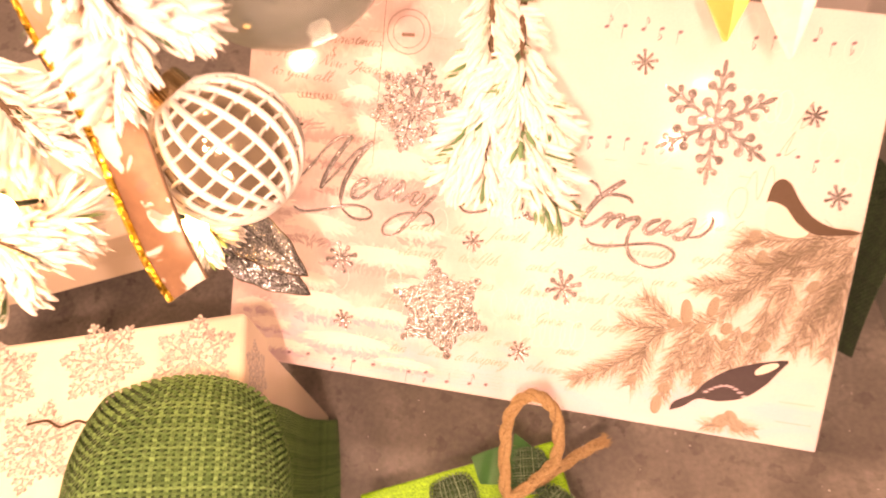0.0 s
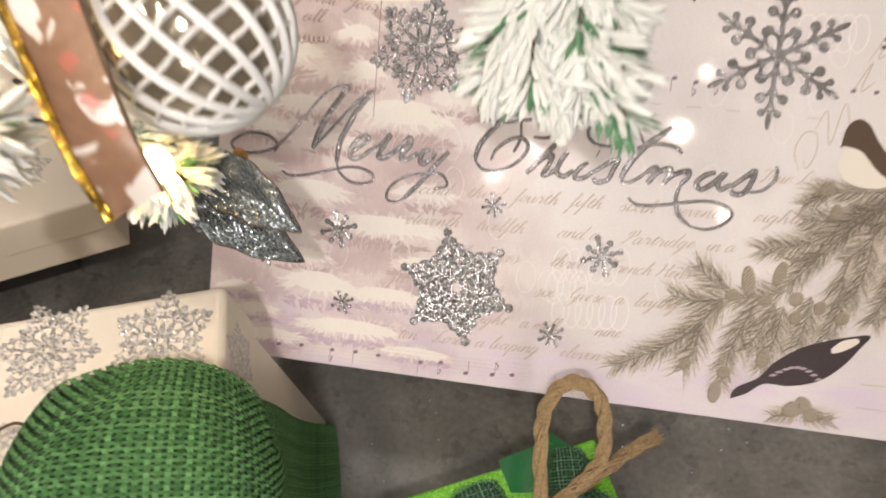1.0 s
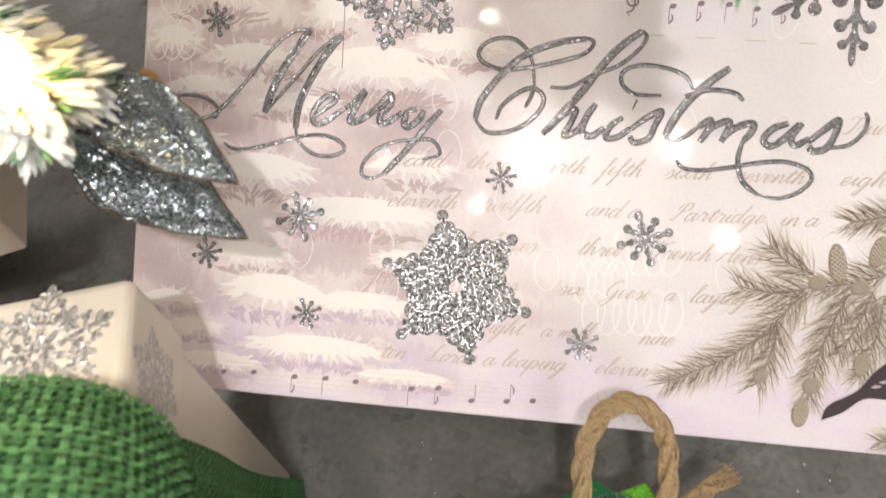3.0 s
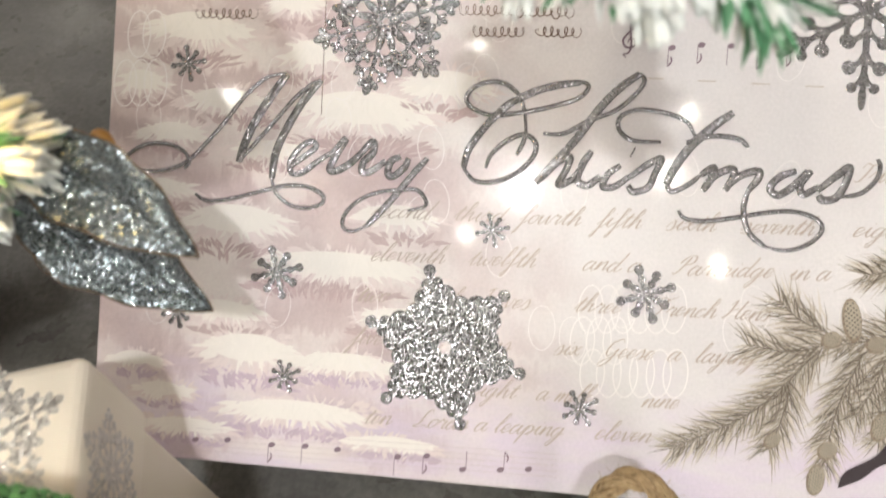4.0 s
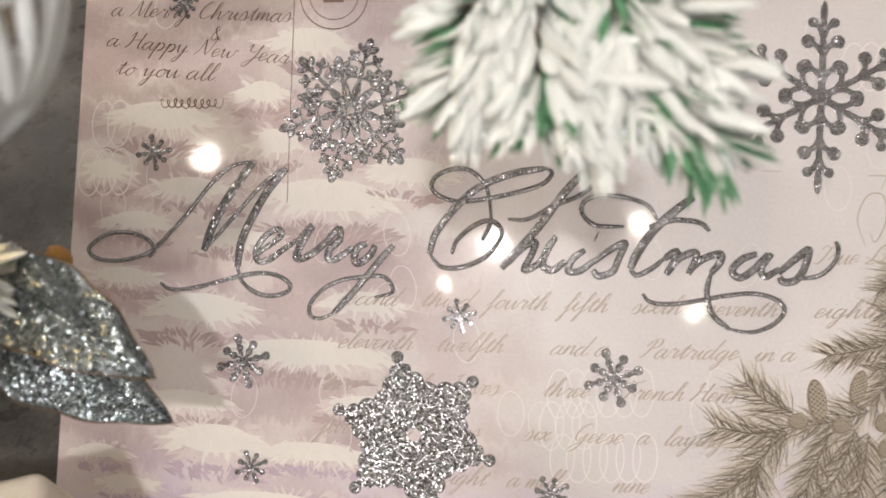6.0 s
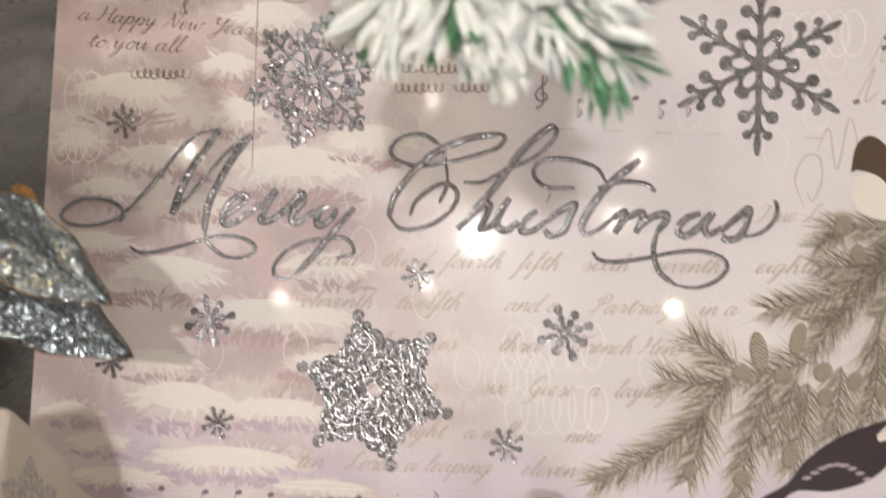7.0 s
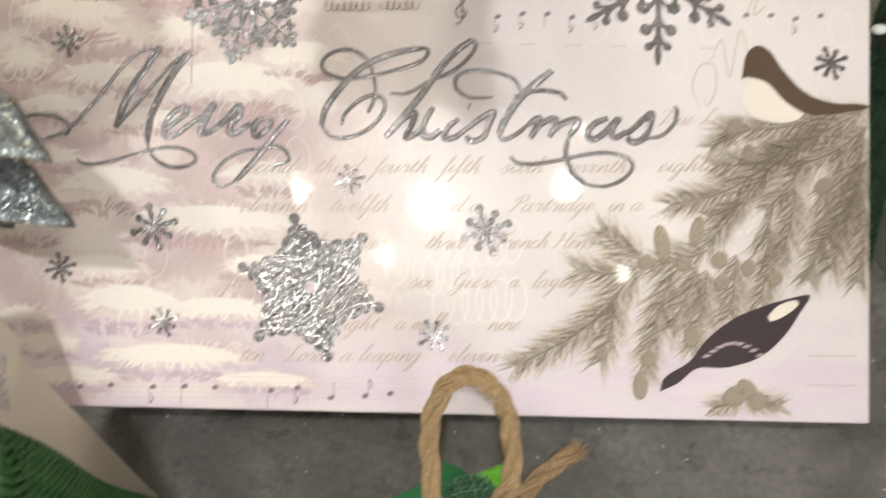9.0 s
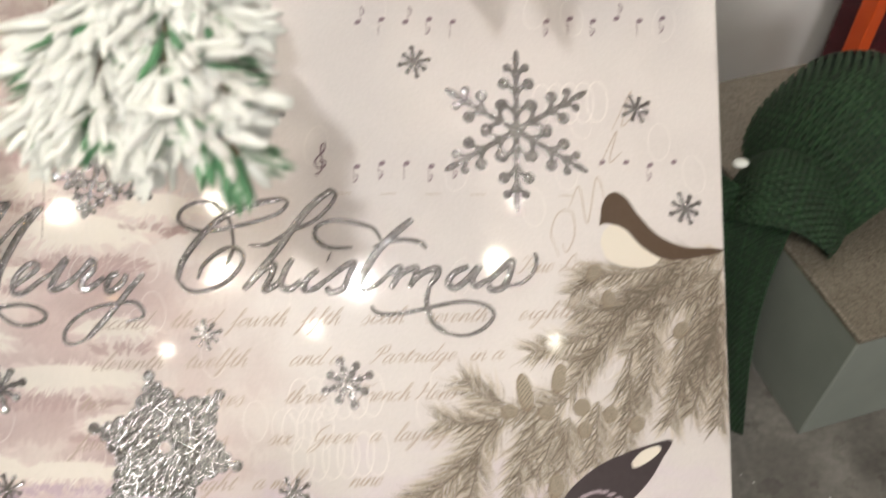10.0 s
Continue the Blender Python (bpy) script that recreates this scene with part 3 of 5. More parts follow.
def painted_sprig(parent, a, b, bend, length, count, mats, z, spread=0.75, nib=0.00012, stem=0.00018):
    """A fir twig as printed strokes: a stem with slanting, slightly bowed needles on both sides."""
    a, b = Vector((*a, 0)) * MM, Vector((*b, 0)) * MM
    side = Vector((-(b - a).y, (b - a).x, 0))
    line = spline([a, a.lerp(b, 0.5) + side * bend, b], 14)
    p = Pile()
    p.stroke(line, stem, z + 0.00012, 0, 0.4)
    for i in range(count):
        t = (i + random.random()) / count
        k = min(int(t * (len(line) - 1)), len(line) - 2)
        q = line[k].lerp(line[k + 1], t * (len(line) - 1) - k)
        d = (line[k + 1] - line[k]).normalized()
        sg = 1 if i % 2 else -1
        ang = sg * random.triangular(0.15, 1.25, 0.75) * spread
        n = Vector((d.x * math.cos(ang) - d.y * math.sin(ang), d.x * math.sin(ang) + d.y * math.cos(ang), 0))
        ln = length * MM * random.uniform(0.5, 1.2) * (1 - 0.35 * t)
        mid = q + n * ln * 0.5
        tip = q + n * ln * 0.95 + d * ln * random.uniform(0.05, 0.3)
        s = Vector((-n.y, n.x, 0)) * nib * random.uniform(0.6, 1.3)
        b0 = len(p.v)
        zz = Vector((0, 0, z + 0.00011 * random.random()))
        p.v += [q - s * 0.7 + zz, q + s * 0.7 + zz, mid + s + zz, mid - s + zz, tip + zz]
        p.f += [[b0, b0 + 1, b0 + 2, b0 + 3], [b0 + 3, b0 + 2, b0 + 4]]
    for v in p.v:
        v.x, v.y = min(max(v.x, -HX + 0.001), HX - 0.0006), min(max(v.y, -HY + 0.001), HY - 0.001)
    return p.out("painted_fir_twig", mats, parent)


def painted_cone(parent, x, y, r, ry, turn, z):
    p = Pile()
    p.flat(p.disc(x * MM, y * MM, r * MM, 0, ry * MM, turn, 20), z)
    ob = p.out("painted_cone", I_CONE, parent, "sepia printed fir cone")
    c, s = math.cos(turn), math.sin(turn)
    body = Pile()
    body.flat(body.disc((x + 0.25) * MM, (y + 0.25) * MM, r * 0.86 * MM, 0, ry * 0.84 * MM, turn, 20), z + 0.00003)
    body.out("cone_face", I_CONE_LIGHT, ob)
    q = Pile()
    for i in range(-4, 5):
        for j in range(-3, 4):
            u, v = (i + 0.5 * (j % 2)) / 4.6, j / 3.6
            if u * u + v * v < 0.72:
                px, py = u * r, v * ry
                q.flat(q.disc((x + c * px - s * py) * MM, (y + s * px + c * py) * MM, r * 0.05 * MM, 0, ry * 0.12 * MM, turn + 0.3, 6), z + 0.00006)
    tagged(q.out("scale_pattern", I_NEEDLE, ob), kind="stuff")


def music_note(parent, x, y, kind):
    p = Pile()
    p.flat(p.disc(x, y, 0.00125, 0, 0.0009, 0.35, 12), 0.0002)
    if kind:
        sx = x + (0.0011 if kind > 0 else -0.0011)
        p.flat(p.bar((sx, y), (sx, y + 0.0062 * kind), 0.00013, 0.00013), 0.00024)
    if abs(kind) == 1 and random.random() < 0.7:
        p.stroke(spline([Vector((sx, y + 0.0062 * kind, 0)), Vector((sx + 0.0012, y + 0.0045 * kind, 0)), Vector((sx + 0.0009, y + 0.0028 * kind, 0))], 5), 0.00028, 0.00027)
    p.out("music_note", I_NOTE, parent)


# pen strokes of the two words, letter by letter: half width in mm, then the turning points in mm from the middle of the card
LETTERS = {
    "M": [(0.75, [(-137.2, -12.1), (-135.6, -9.8), (-138, -6.1), (-144.6, -4), (-152.4, -5), (-158.4, -9.8), (-155.8, -13.2), (-147, -13.7), (-137.3, -10.3), (-130, -2.8), (-123.6, 5.1), (-117.3, 13.9), (-111, 19.9), (-106.3, 21.7), (-103, 22.2)]), (1.5, [(-103, 22), (-106.9, 16.4), (-112.2, 7.6), (-116.1, -1.1), (-118.3, -8.8)]), (0.75, [(-118.3, -8.8), (-113.5, -2.8), (-106.3, 6.1), (-100.1, 13.9), (-94.6, 18.9), (-91.3, 20.5)]), (1.4, [(-91.3, 20.5), (-97.1, 13.1), (-102.3, 3.4), (-105.6, -5.2), (-106.4, -13.8)]), (0.8, [(-106.4, -13.8), (-104.8, -18.4), (-99.7, -22.2), (-94, -23), (-88.7, -21.2), (-88.5, -18.3), (-93.5, -15.8), (-100.1, -15.7), (-107.8, -17.6), (-117.2, -20.6), (-124.9, -22.4), (-129.8, -22.4), (-132.8, -20.6)])],
    "e": [(1.1, [(-100.2, -9.1), (-96, -6), (-91.8, -2.2), (-93.4, -0.4), (-97.1, -2.5), (-100.3, -7.7), (-99.4, -11.5), (-95.7, -10.9), (-91.1, -7.2), (-86.5, -3.8)])],
    "r": [(1.3, [(-87, -5.1), (-81.7, 1.2), (-84.6, -4.4), (-86.6, -9.4), (-83.7, -9.6), (-79.3, -6.6), (-76.5, -3.6)])],
    "rr": [(1.3, [(-77.5, -5.1), (-72.6, 0.7), (-72, -2.9), (-75.2, -6.3), (-75.4, -9.5), (-72.6, -9.3), (-67.5, -5.3)])],
    "y": [(1.3, [(-62.5, -3.7), (-65.6, -5.2), (-66.7, -9), (-65.1, -10.6), (-61.2, -7.3), (-59.9, -4.1)]), (1.2, [(-53.5, -3.7), (-57.9, -9), (-62.2, -14.9), (-67.5, -21.7), (-72.7, -27.7)]), (0.75, [(-72.7, -27.7), (-77.4, -29.8), (-80.7, -28.6), (-80.5, -24.4), (-76.1, -19.4), (-69.7, -16.2), (-62.2, -14.9), (-56.6, -14.5), (-53.6, -17.2), (-53.5, -19.9), (-59, -21.6)])],
    "C": [(0.8, [(-21.2, 6), (-22.2, 13.3), (-24.4, 18.7), (-29.2, 22.5), (-34.8, 22.8), (-40.1, 20.3), (-41.8, 16.5), (-38.8, 13.4), (-32.2, 11.9), (-23.1, 13.3), (-14.1, 15.6), (-5.2, 18.8), (-1.8, 22.7), (-4.6, 24.3), (-12.7, 23)]), (1.3, [(-4.6, 24.2), (-12.7, 22.7), (-21.6, 19.4), (-28.7, 14.8), (-34.8, 8.1), (-39.8, 0.4), (-41.3, -6.2)]), (0.9, [(-41.3, -6.2), (-37.3, -10.2), (-30.8, -10.2), (-23.7, -7), (-18.5, -1.2), (-17.9, 3.4), (-21.7, 6), (-27.1, 3.9), (-32.3, -1.1), (-33.9, -5.8)]), (0.8, [(-21.2, 7), (-22.1, 3.2), (-24, -1)])],
    "h": [(0.8, [(-15.7, 6.7), (-9, 7.1), (-1.1, 11.7), (7.7, 15.8), (13.6, 21.3), (16.1, 25.7), (14.5, 28.2)]), (1.4, [(14.5, 27.9), (8.1, 22.8), (2.2, 15.9), (-4.4, 6), (-11.1, -2.6), (-17.1, -9.8)]), (1.2, [(-15.3, -8.4), (-10.2, -2.6), (-6.2, -0.5), (-7.3, -4.8), (-9.5, -9.9), (-5.3, -8), (-2.8, -4.5)])],
    "r2": [(1.3, [(0.6, 1.8), (-2, -2.6), (-3.5, -7.8), (-0.1, -9.5), (4, -6.3)])],
    "i": [(1.2, [(10.3, -2.3), (6.5, -5.4), (5, -9.5), (8.9, -9.3), (13.4, -5.8)]), (1.9, [(13.8, 2.5), (14.3, 2.3)])],
    "s": [(1.2, [(13.4, -6.1), (18.7, -1.8), (23.4, 0.7), (21.6, -4.4), (19.7, -9), (15.1, -10.7), (13.2, -8.7)])],
    "t": [(1.5, [(45.1, 16.9), (39.2, 12.1), (32.6, 5.4), (27.7, -2.2), (25.4, -7.8)]), (0.9, [(25.4, -7.8), (27.6, -9.8), (32.5, -7.3), (36.2, -4)]), (0.8, [(22.7, 6.1), (13.7, 6.1), (9, 9.5), (9.3, 13.7), (14.9, 16.2), (23, 15.8), (30.3, 13.4), (33.6, 8.7)]), (0.9, [(30.7, 6.5), (39.4, 9), (47.4, 8.5), (50.8, 5.9)])],
    "m": [(1.3, [(36.2, -4), (40.3, -1.3), (39.5, -5.1), (37.2, -9.1)]), (1.3, [(37.8, -7.6), (41.4, -3.4), (46.3, -1.3), (46.5, -4.2), (44.3, -8.6)]), (1.3, [(44.9, -7.1), (49.1, -3.3), (54.4, -1.5), (54.6, -4), (51.7, -8)]), (1, [(51.7, -8), (50.7, -14.4), (52.9, -21.5), (58.5, -26)]), (0.8, [(58.5, -26), (65.5, -26.6), (72.3, -23.8), (75.9, -19.1), (73.5, -15.7), (66.4, -13.9), (57.7, -14.9), (47.3, -17.3), (38.5, -18.8), (32.3, -18.3), (29.8, -15.7)])],
    "a": [(1.3, [(66.3, -0.8), (61.5, -2.9), (58.6, -6.7), (61.2, -8.9), (65.6, -5.9), (70, -0.6)]), (1.2, [(71.1, -0.5), (68, -5.2), (69.2, -8.2), (73.7, -5.4)])],
    "s2": [(1.3, [(73.3, -6.9), (78.7, -1.9), (82.9, 1.4), (81.8, -4.4), (79.2, -8.7), (75.2, -9.6), (73.9, -7.9)]), (0.8, [(79.7, -8.4), (86.8, -6.8), (91.3, -2.2), (92.3, 2.1), (91.3, 4.6)])],
}



def feathers(p, x, y, w, h, count, up, z, long=5.5, wide=0.75):
    """A bough as brush strokes: leaf-like fingers that spread from a level line, hanging (up = -1) or rising (up = 1)."""
    for i in range(count):
        u = random.uniform(-1, 1)
        px, py = x + u * w * 0.8, y + random.uniform(-0.5, 0.5) * h * (1 - 0.6 * u * u)
        a = up * math.pi / 2 - up * u * random.uniform(0.9, 1.35) + random.gauss(0, 0.22)
        l = long * random.uniform(0.45, 1.15)
        d = Vector((math.cos(a), math.sin(a) * 0.75))
        n = Vector((-d.y, d.x)) * wide * random.uniform(0.6, 1.3)
        bow = Vector((0, -up * 0.14 * l))
        q = Vector((px, py))
        ring = [q - d * l * 0.3, q - n * 0.8, q + d * l * 0.35 - n + bow * 0.3, q + d * l * 0.75 - n * 0.5 + bow * 0.7, q + d * l + bow, q + d * l * 0.75 + n * 0.4 + bow * 0.7, q + d * l * 0.35 + n + bow * 0.3, q + n * 0.8]
        p.flat([(min(max(v.x * MM, -HX + 0.0008), HX - 0.0008), min(max(v.y * MM, -HY + 0.0008), HY - 0.0008)) for v in ring], z + 3e-8 * i)


def soft_body(p, x, y, w, h, z):
    p.flat([(min(max((x + w * math.cos(a) * (0.86 + 0.2 * noise.noise(Vector((x + math.cos(a), y + math.sin(a), 0.4))))) * MM, -HX + 0.0008), HX - 0.0008), (y + h * math.sin(a)) * MM)
            for a in (2 * math.pi * i / 26 for i in range(26))], z)


def snowy_forest(lid):
    """The printed wood: pale drifts on level boughs, with dusky needle tufts between them."""
    drifts = ((-118, -29, 15, 7), (-81, -42, 26, 6), (-122, -60, 13, 4.5), (-111, -73, 15, 7), (-77, -75, 16, 4.5), (-94, -93, 22, 5), (-141, -89, 8, 3.5), (-151, -79, 7, 3.5),
              (-135, 36, 15, 7), (-77, 11, 20, 8), (-124, 12, 13, 5), (-95, 29, 8, 6), (-101, 46, 7, 5), (-142, 0, 9, 4.5), (-63, -24, 11, 5), (-154, 17, 7, 5), (-107, -4, 12, 4),
              (-58, -58, 13, 4), (-132, -101, 14, 3.5), (-60, -101, 13, 3), (-48, 21, 12, 6), (-151, -45, 9, 5), (-146, -19, 10, 4), (-86, 64, 11, 6), (-122, 88, 16, 5), (-150, 92, 9, 4))
    random.seed(21)
    dusk, lilac, soft, snow = Pile(), Pile(), Pile(), Pile()
    for i, (x, y, w, h) in enumerate(drifts):
        w, h = w * 1.3, h * 1.25
        size = 0.55 + h / 11
        feathers(lilac if y < -70 else dusk, x + random.uniform(-0.3, 0.3) * w, y - 1.25 * h, w * 0.95, h * 0.7, int(2.4 * w), 1, 0.00003 + 1e-7 * i, 4.6 * size)
        feathers(soft, x, y - 0.1 * h, w * 1.15, h * 1.1, int(4.0 * w), -1, 0.00005 + 2e-7 * i, 6.8 * size, 0.8)
        feathers(soft, x + random.uniform(-0.4, 0.4) * w, y + 0.5 * h, w * 0.8, h * 0.6, int(1.6 * w), 1, 0.000055 + 2e-7 * i, 3.8 * size, 0.7)
        soft_body(snow, x, y + 0.1 * h, w * 0.82, h * 0.55, 0.000066 + 2e-7 * i)
        feathers(snow, x, y, w, h, int(3.4 * w), -1, 0.00007 + 2e-7 * i, 5.6 * size, 0.75)
        feathers(snow, x, y + 0.25 * h, w * 0.9, h * 0.5, int(1.2 * w), 1, 0.000075 + 2e-7 * i, 3.2 * size, 0.6)
        feathers(lilac if y < -70 else dusk, x + random.uniform(-0.5, 0.5) * w, y - 1.15 * h, w * 0.6, h * 0.4, int(0.9 * w), 1, 0.000088 + 1e-7 * i, 3.6 * size, 0.5)
    for name, p, mat in (("painted_dusk_wood", dusk, I_GLOOM), ("painted_lilac_wood", lilac, I_LILAC), ("painted_soft_wood", soft, I_MIST), ("painted_snow", snow, I_SNOW)):
        tagged(p.out(name, mat, lid, "printed feathery brush strokes"), kind="stuff")


def gift_box():
    root = thing("gift_box", PRINT, "large glossy printed gift box with silver glitter greeting, leaning back", "gift box")
    part("base_tray", box_bm(-HX + 0.0015, HX - 0.0015, -HY + 0.0015, HY - 0.0015, -0.058, -0.002, 0.0008, 2), M_WHITE, root, "plain white box base")
    lid = part("lid", box_bm(-HX, HX, -HY, HY, -0.030, 0, 0.0007, 3), M_PAPER, root, "printed card lid with mauve forest and cream paper")
    for name, (x, y), r, kind in (("lace", (-43.5, -66.8), 28.0, lace_flake), ("fern", (-70.5, 41.1), 24.3, fern_flake), ("bead", (84.9, 51.7), 31.8, bead_flake)):
        kind(r * MM).out("snowflake", M_GLIT, lid, "large raised silver glitter snowflake", pose(x * MM, y * MM, GLUE) @ Matrix.Diagonal((1, 1, 0.6, 1)))
    for (x, y), r, turn in (((-137.8, 23.9), 6.0, 0), ((-102.6, -45.6), 8.8, 5), ((-97.8, -80.9), 5.6, 12), ((21.6, -44.1), 9.4, 8), ((2.9, -83.6), 6.3, 20),
                            ((-30.2, -26.4), 5.6, 3), ((150.2, 22.1), 6.4, 10), ((45.5, 78.1), 6.2, 0), ((131.8, 61.0), 5.8, 15), ((-8.1, 58.6), 6.0, 7),
                            ((-130.3, 75.5), 5.0, 9), ((-136.8, -61.6), 5.6, 2)):
        small_flake(r * MM).out("snowflake", M_GLIT, lid, "small raised silver glitter snowflake", pose(x * MM, y * MM, GLUE, 0, 0, turn))
    for key, strokes in LETTERS.items():
        p = Pile()
        for w, pts in strokes:
            line = spline([Vector((x * MM, y * MM, 0)) for x, y in pts], 7)
            p.stroke(line, w * MM, GLUE, 0.00055 + 0.00006 * random.random(), 0.75 if w > 1 else 0.6)
        p.out("script_letter", M_GLIT, lid, "raised silver glitter script letter", smooth=True)
    snowy_forest(lid)
    # verse in faded writing
    for body, x, y, turn, width in (
            ("second   third  fourth  fifth   sixth   seventh", -72, -24.6, 1.3, 145), ("eighth", 85, -20.8, 2.4, 22),
            ("eleventh   twelfth      and a    Partridge  in a", -71, -39.2, 1.4, 150),
            ("two   Turtle  Doves      three    French Hens", -75, -53.4, 1.5, 136), ("five   gold   rings      six   Geese  a  laying", -76, -68.0, 1.4, 134),
            ("eight   a milk       nine", -34, -82.2, 0.9, 68), ("ten   Lords a leaping    eleven", -70, -94.8, 1.1, 96),
            ("True Love", 84, -3.2, 2.4, 30)):
        script_line(body, 0.30 * MM, x * MM, y * MM, turn, I_TEXT, lid, "verse_word", width * MM, 0.00021)
    for body, x, y, turn, width in (("a Merry Christmas", -156, 70.6, 0.0, 63), ("&", -121, 63.2, 0, 3.4), ("a Happy New Year", -157, 60.2, -3.6, 64), ("to you all.", -153, 50.4, -1.8, 36)):
        script_line(body, 0.28 * MM, x * MM, y * MM, turn, I_HAND, lid, "handwritten_word", width * MM, 0.00018, 0.4)
    for x, y, w, turn in ((-137, 41.0, 22, 6), (-47, 46, 38, 2.5), (-42, 39.2, 18, 2.5), (-21, 40, 15, 2.5)):
        bars = Pile()
        pts = [Vector((x + i / 3 + 0.9 * math.cos(0.9 * i) + 0.5 * high, y + 0.007 * i + 1.5 * high * math.sin(0.9 * i), 0)) * MM
               for i in range(int(3 * w)) for high in (1.0 + 0.9 * noise.noise(Vector((x, 0.16 * i, w))),)]
        bars.stroke(spline(pts, 3), 0.00019, 0.0003)
        bars.out("pen_scrawl", I_HAND, lid, "illegible brown pen scrawl")
    for x, y, w in [(16 + 17 * i, 26.6, 6) for i in range(6)] + [(-100 + 16 * i, 78.5, 11) for i in range(4)] + [(142, -88, 18), (142, -99, 18)]:
        mark = Pile()
        mark.flat(mark.bar((x * MM, y * MM), ((x + w) * MM, (y + 0.02 * w) * MM), 0.00016, 0.00016), 0.0002)
        mark.out("print_mark", I_TEXT, lid)
    stamp = Pile()
    stamp.ring(-0.0784, 0.0802, 0.0118, 0.0004, 0.0003, n=40)
    stamp.ring(-0.0784, 0.0802, 0.0085, 0.0003, 0.0003, n=40)
    stamp.flat(stamp.bar((-0.082, 0.0785), (-0.075, 0.0788), 0.0009, 0.0009), 0.0003)
    stamp.flat(stamp.bar((-0.0925, 0.105), (-0.0906, 0.0088), 0.00014, 0.00014), 0.0002)
    stamp.out("round_postmark", I_HAND, lid, "brown ink postmark ring and fold line")
    # music
    for x, y, k in ((-127.8, -105.5, 0), (-116.4, -104.6, 0), (-100.8, -104.9, -1), (-89.1, -104.4, -1), (-77.8, -104.6, 0), (-57, -105.2, -1), (-47.2, -104, -1), (-34.8, -107.5, 1), (-22.1, -106.5, 1), (-12.8, -105.4, 0)):
        music_note(lid, x * MM, y * MM, k)
    for i in range(14):
        if i not in (5, 6, 7):
            music_note(lid, (24.1 + 9.4 * i) * MM, (36.9 + 0.16 * i + (1.2 if i % 3 else 0)) * MM, -1 if i < 5 else random.choice((-1, 0, 1)))
            music_note(lid, (23.6 + 9.2 * i) * MM, (93.4 + 0.25 * i + (1.0 if i % 2 else 0)) * MM, random.choice((-1, -1, 1)))
    for i in range(5):
        staff = Pile()
        staff.flat(staff.bar((-0.128, (-109.2 + 1.9 * i) * MM), (-0.003, (-107.2 + 1.9 * i) * MM), 0.00007, 0.00007), 0.00016)
        staff.out("staff_line", I_FINE, lid, "thin printed music staff line")
    clef = Pile()
    clef.stroke(spline([Vector((x * MM, y * MM, 0)) for x, y in ((9.6, 33), (8.6, 34), (10.2, 34.6), (11, 37), (10.4, 42), (10.6, 45), (11.8, 45.4), (11.6, 43), (9.2, 40.4), (8.2, 38.4), (9.4, 36.4), (11.8, 36.8), (12, 38.6), (10.4, 39.2), (9.8, 38))], 6), 0.00032, 0.0002)
    clef.out("treble_clef", I_NOTE, lid)
    # pale interlaced ovals
    for x, y, n in ((4, -50.3, 6), (6, -71.5, 6), (95, 62, 5), (-160, 16, 3), (-156, 33, 2), (2, -61, 3)):
        for i in range(n):
            oval = Pile()
            oval.ring((x + 5.4 * i) * MM, (y + 0.4 * i) * MM, 0.0042, 0.0004, 0.00012 + 4e-6 * i, 0.0082, 0.0, 28)
            oval.out("pale_oval", I_PALE, lid)
    for i in range(60):
        oval = Pile()
        oval.ring(random.uniform(-155, 155) * MM, random.uniform(-75, 100) * MM, 0.0045, 0.00022, 0.00010 + 1e-6 * i, 0.0075, random.uniform(-0.3, 0.3), 24)
        oval.out("pale_oval", I_PALE, lid)
    # tall faint slanted script flourish near the bead snowflake
    fl = Pile()
    for pts in (((101, 3), (98, 12), (101, 20), (106, 20), (107, 12), (104, 5), (102, 8)), ((105, 22), (109, 30), (112, 16), (116, 34), (120, 20)), ((117, 38), (124, 52), (121, 40), (126, 44)), ((122, 52), (130, 68), (126, 54), (132, 60))):
        fl.stroke(spline([Vector((x * MM, y * MM, 0)) for x, y in pts], 8), 0.00022, 0.0002)
    fl.out("script_flourish", I_TEXT, lid, "faint illegible slanted flourish")
    painted_bough(lid)
    return root


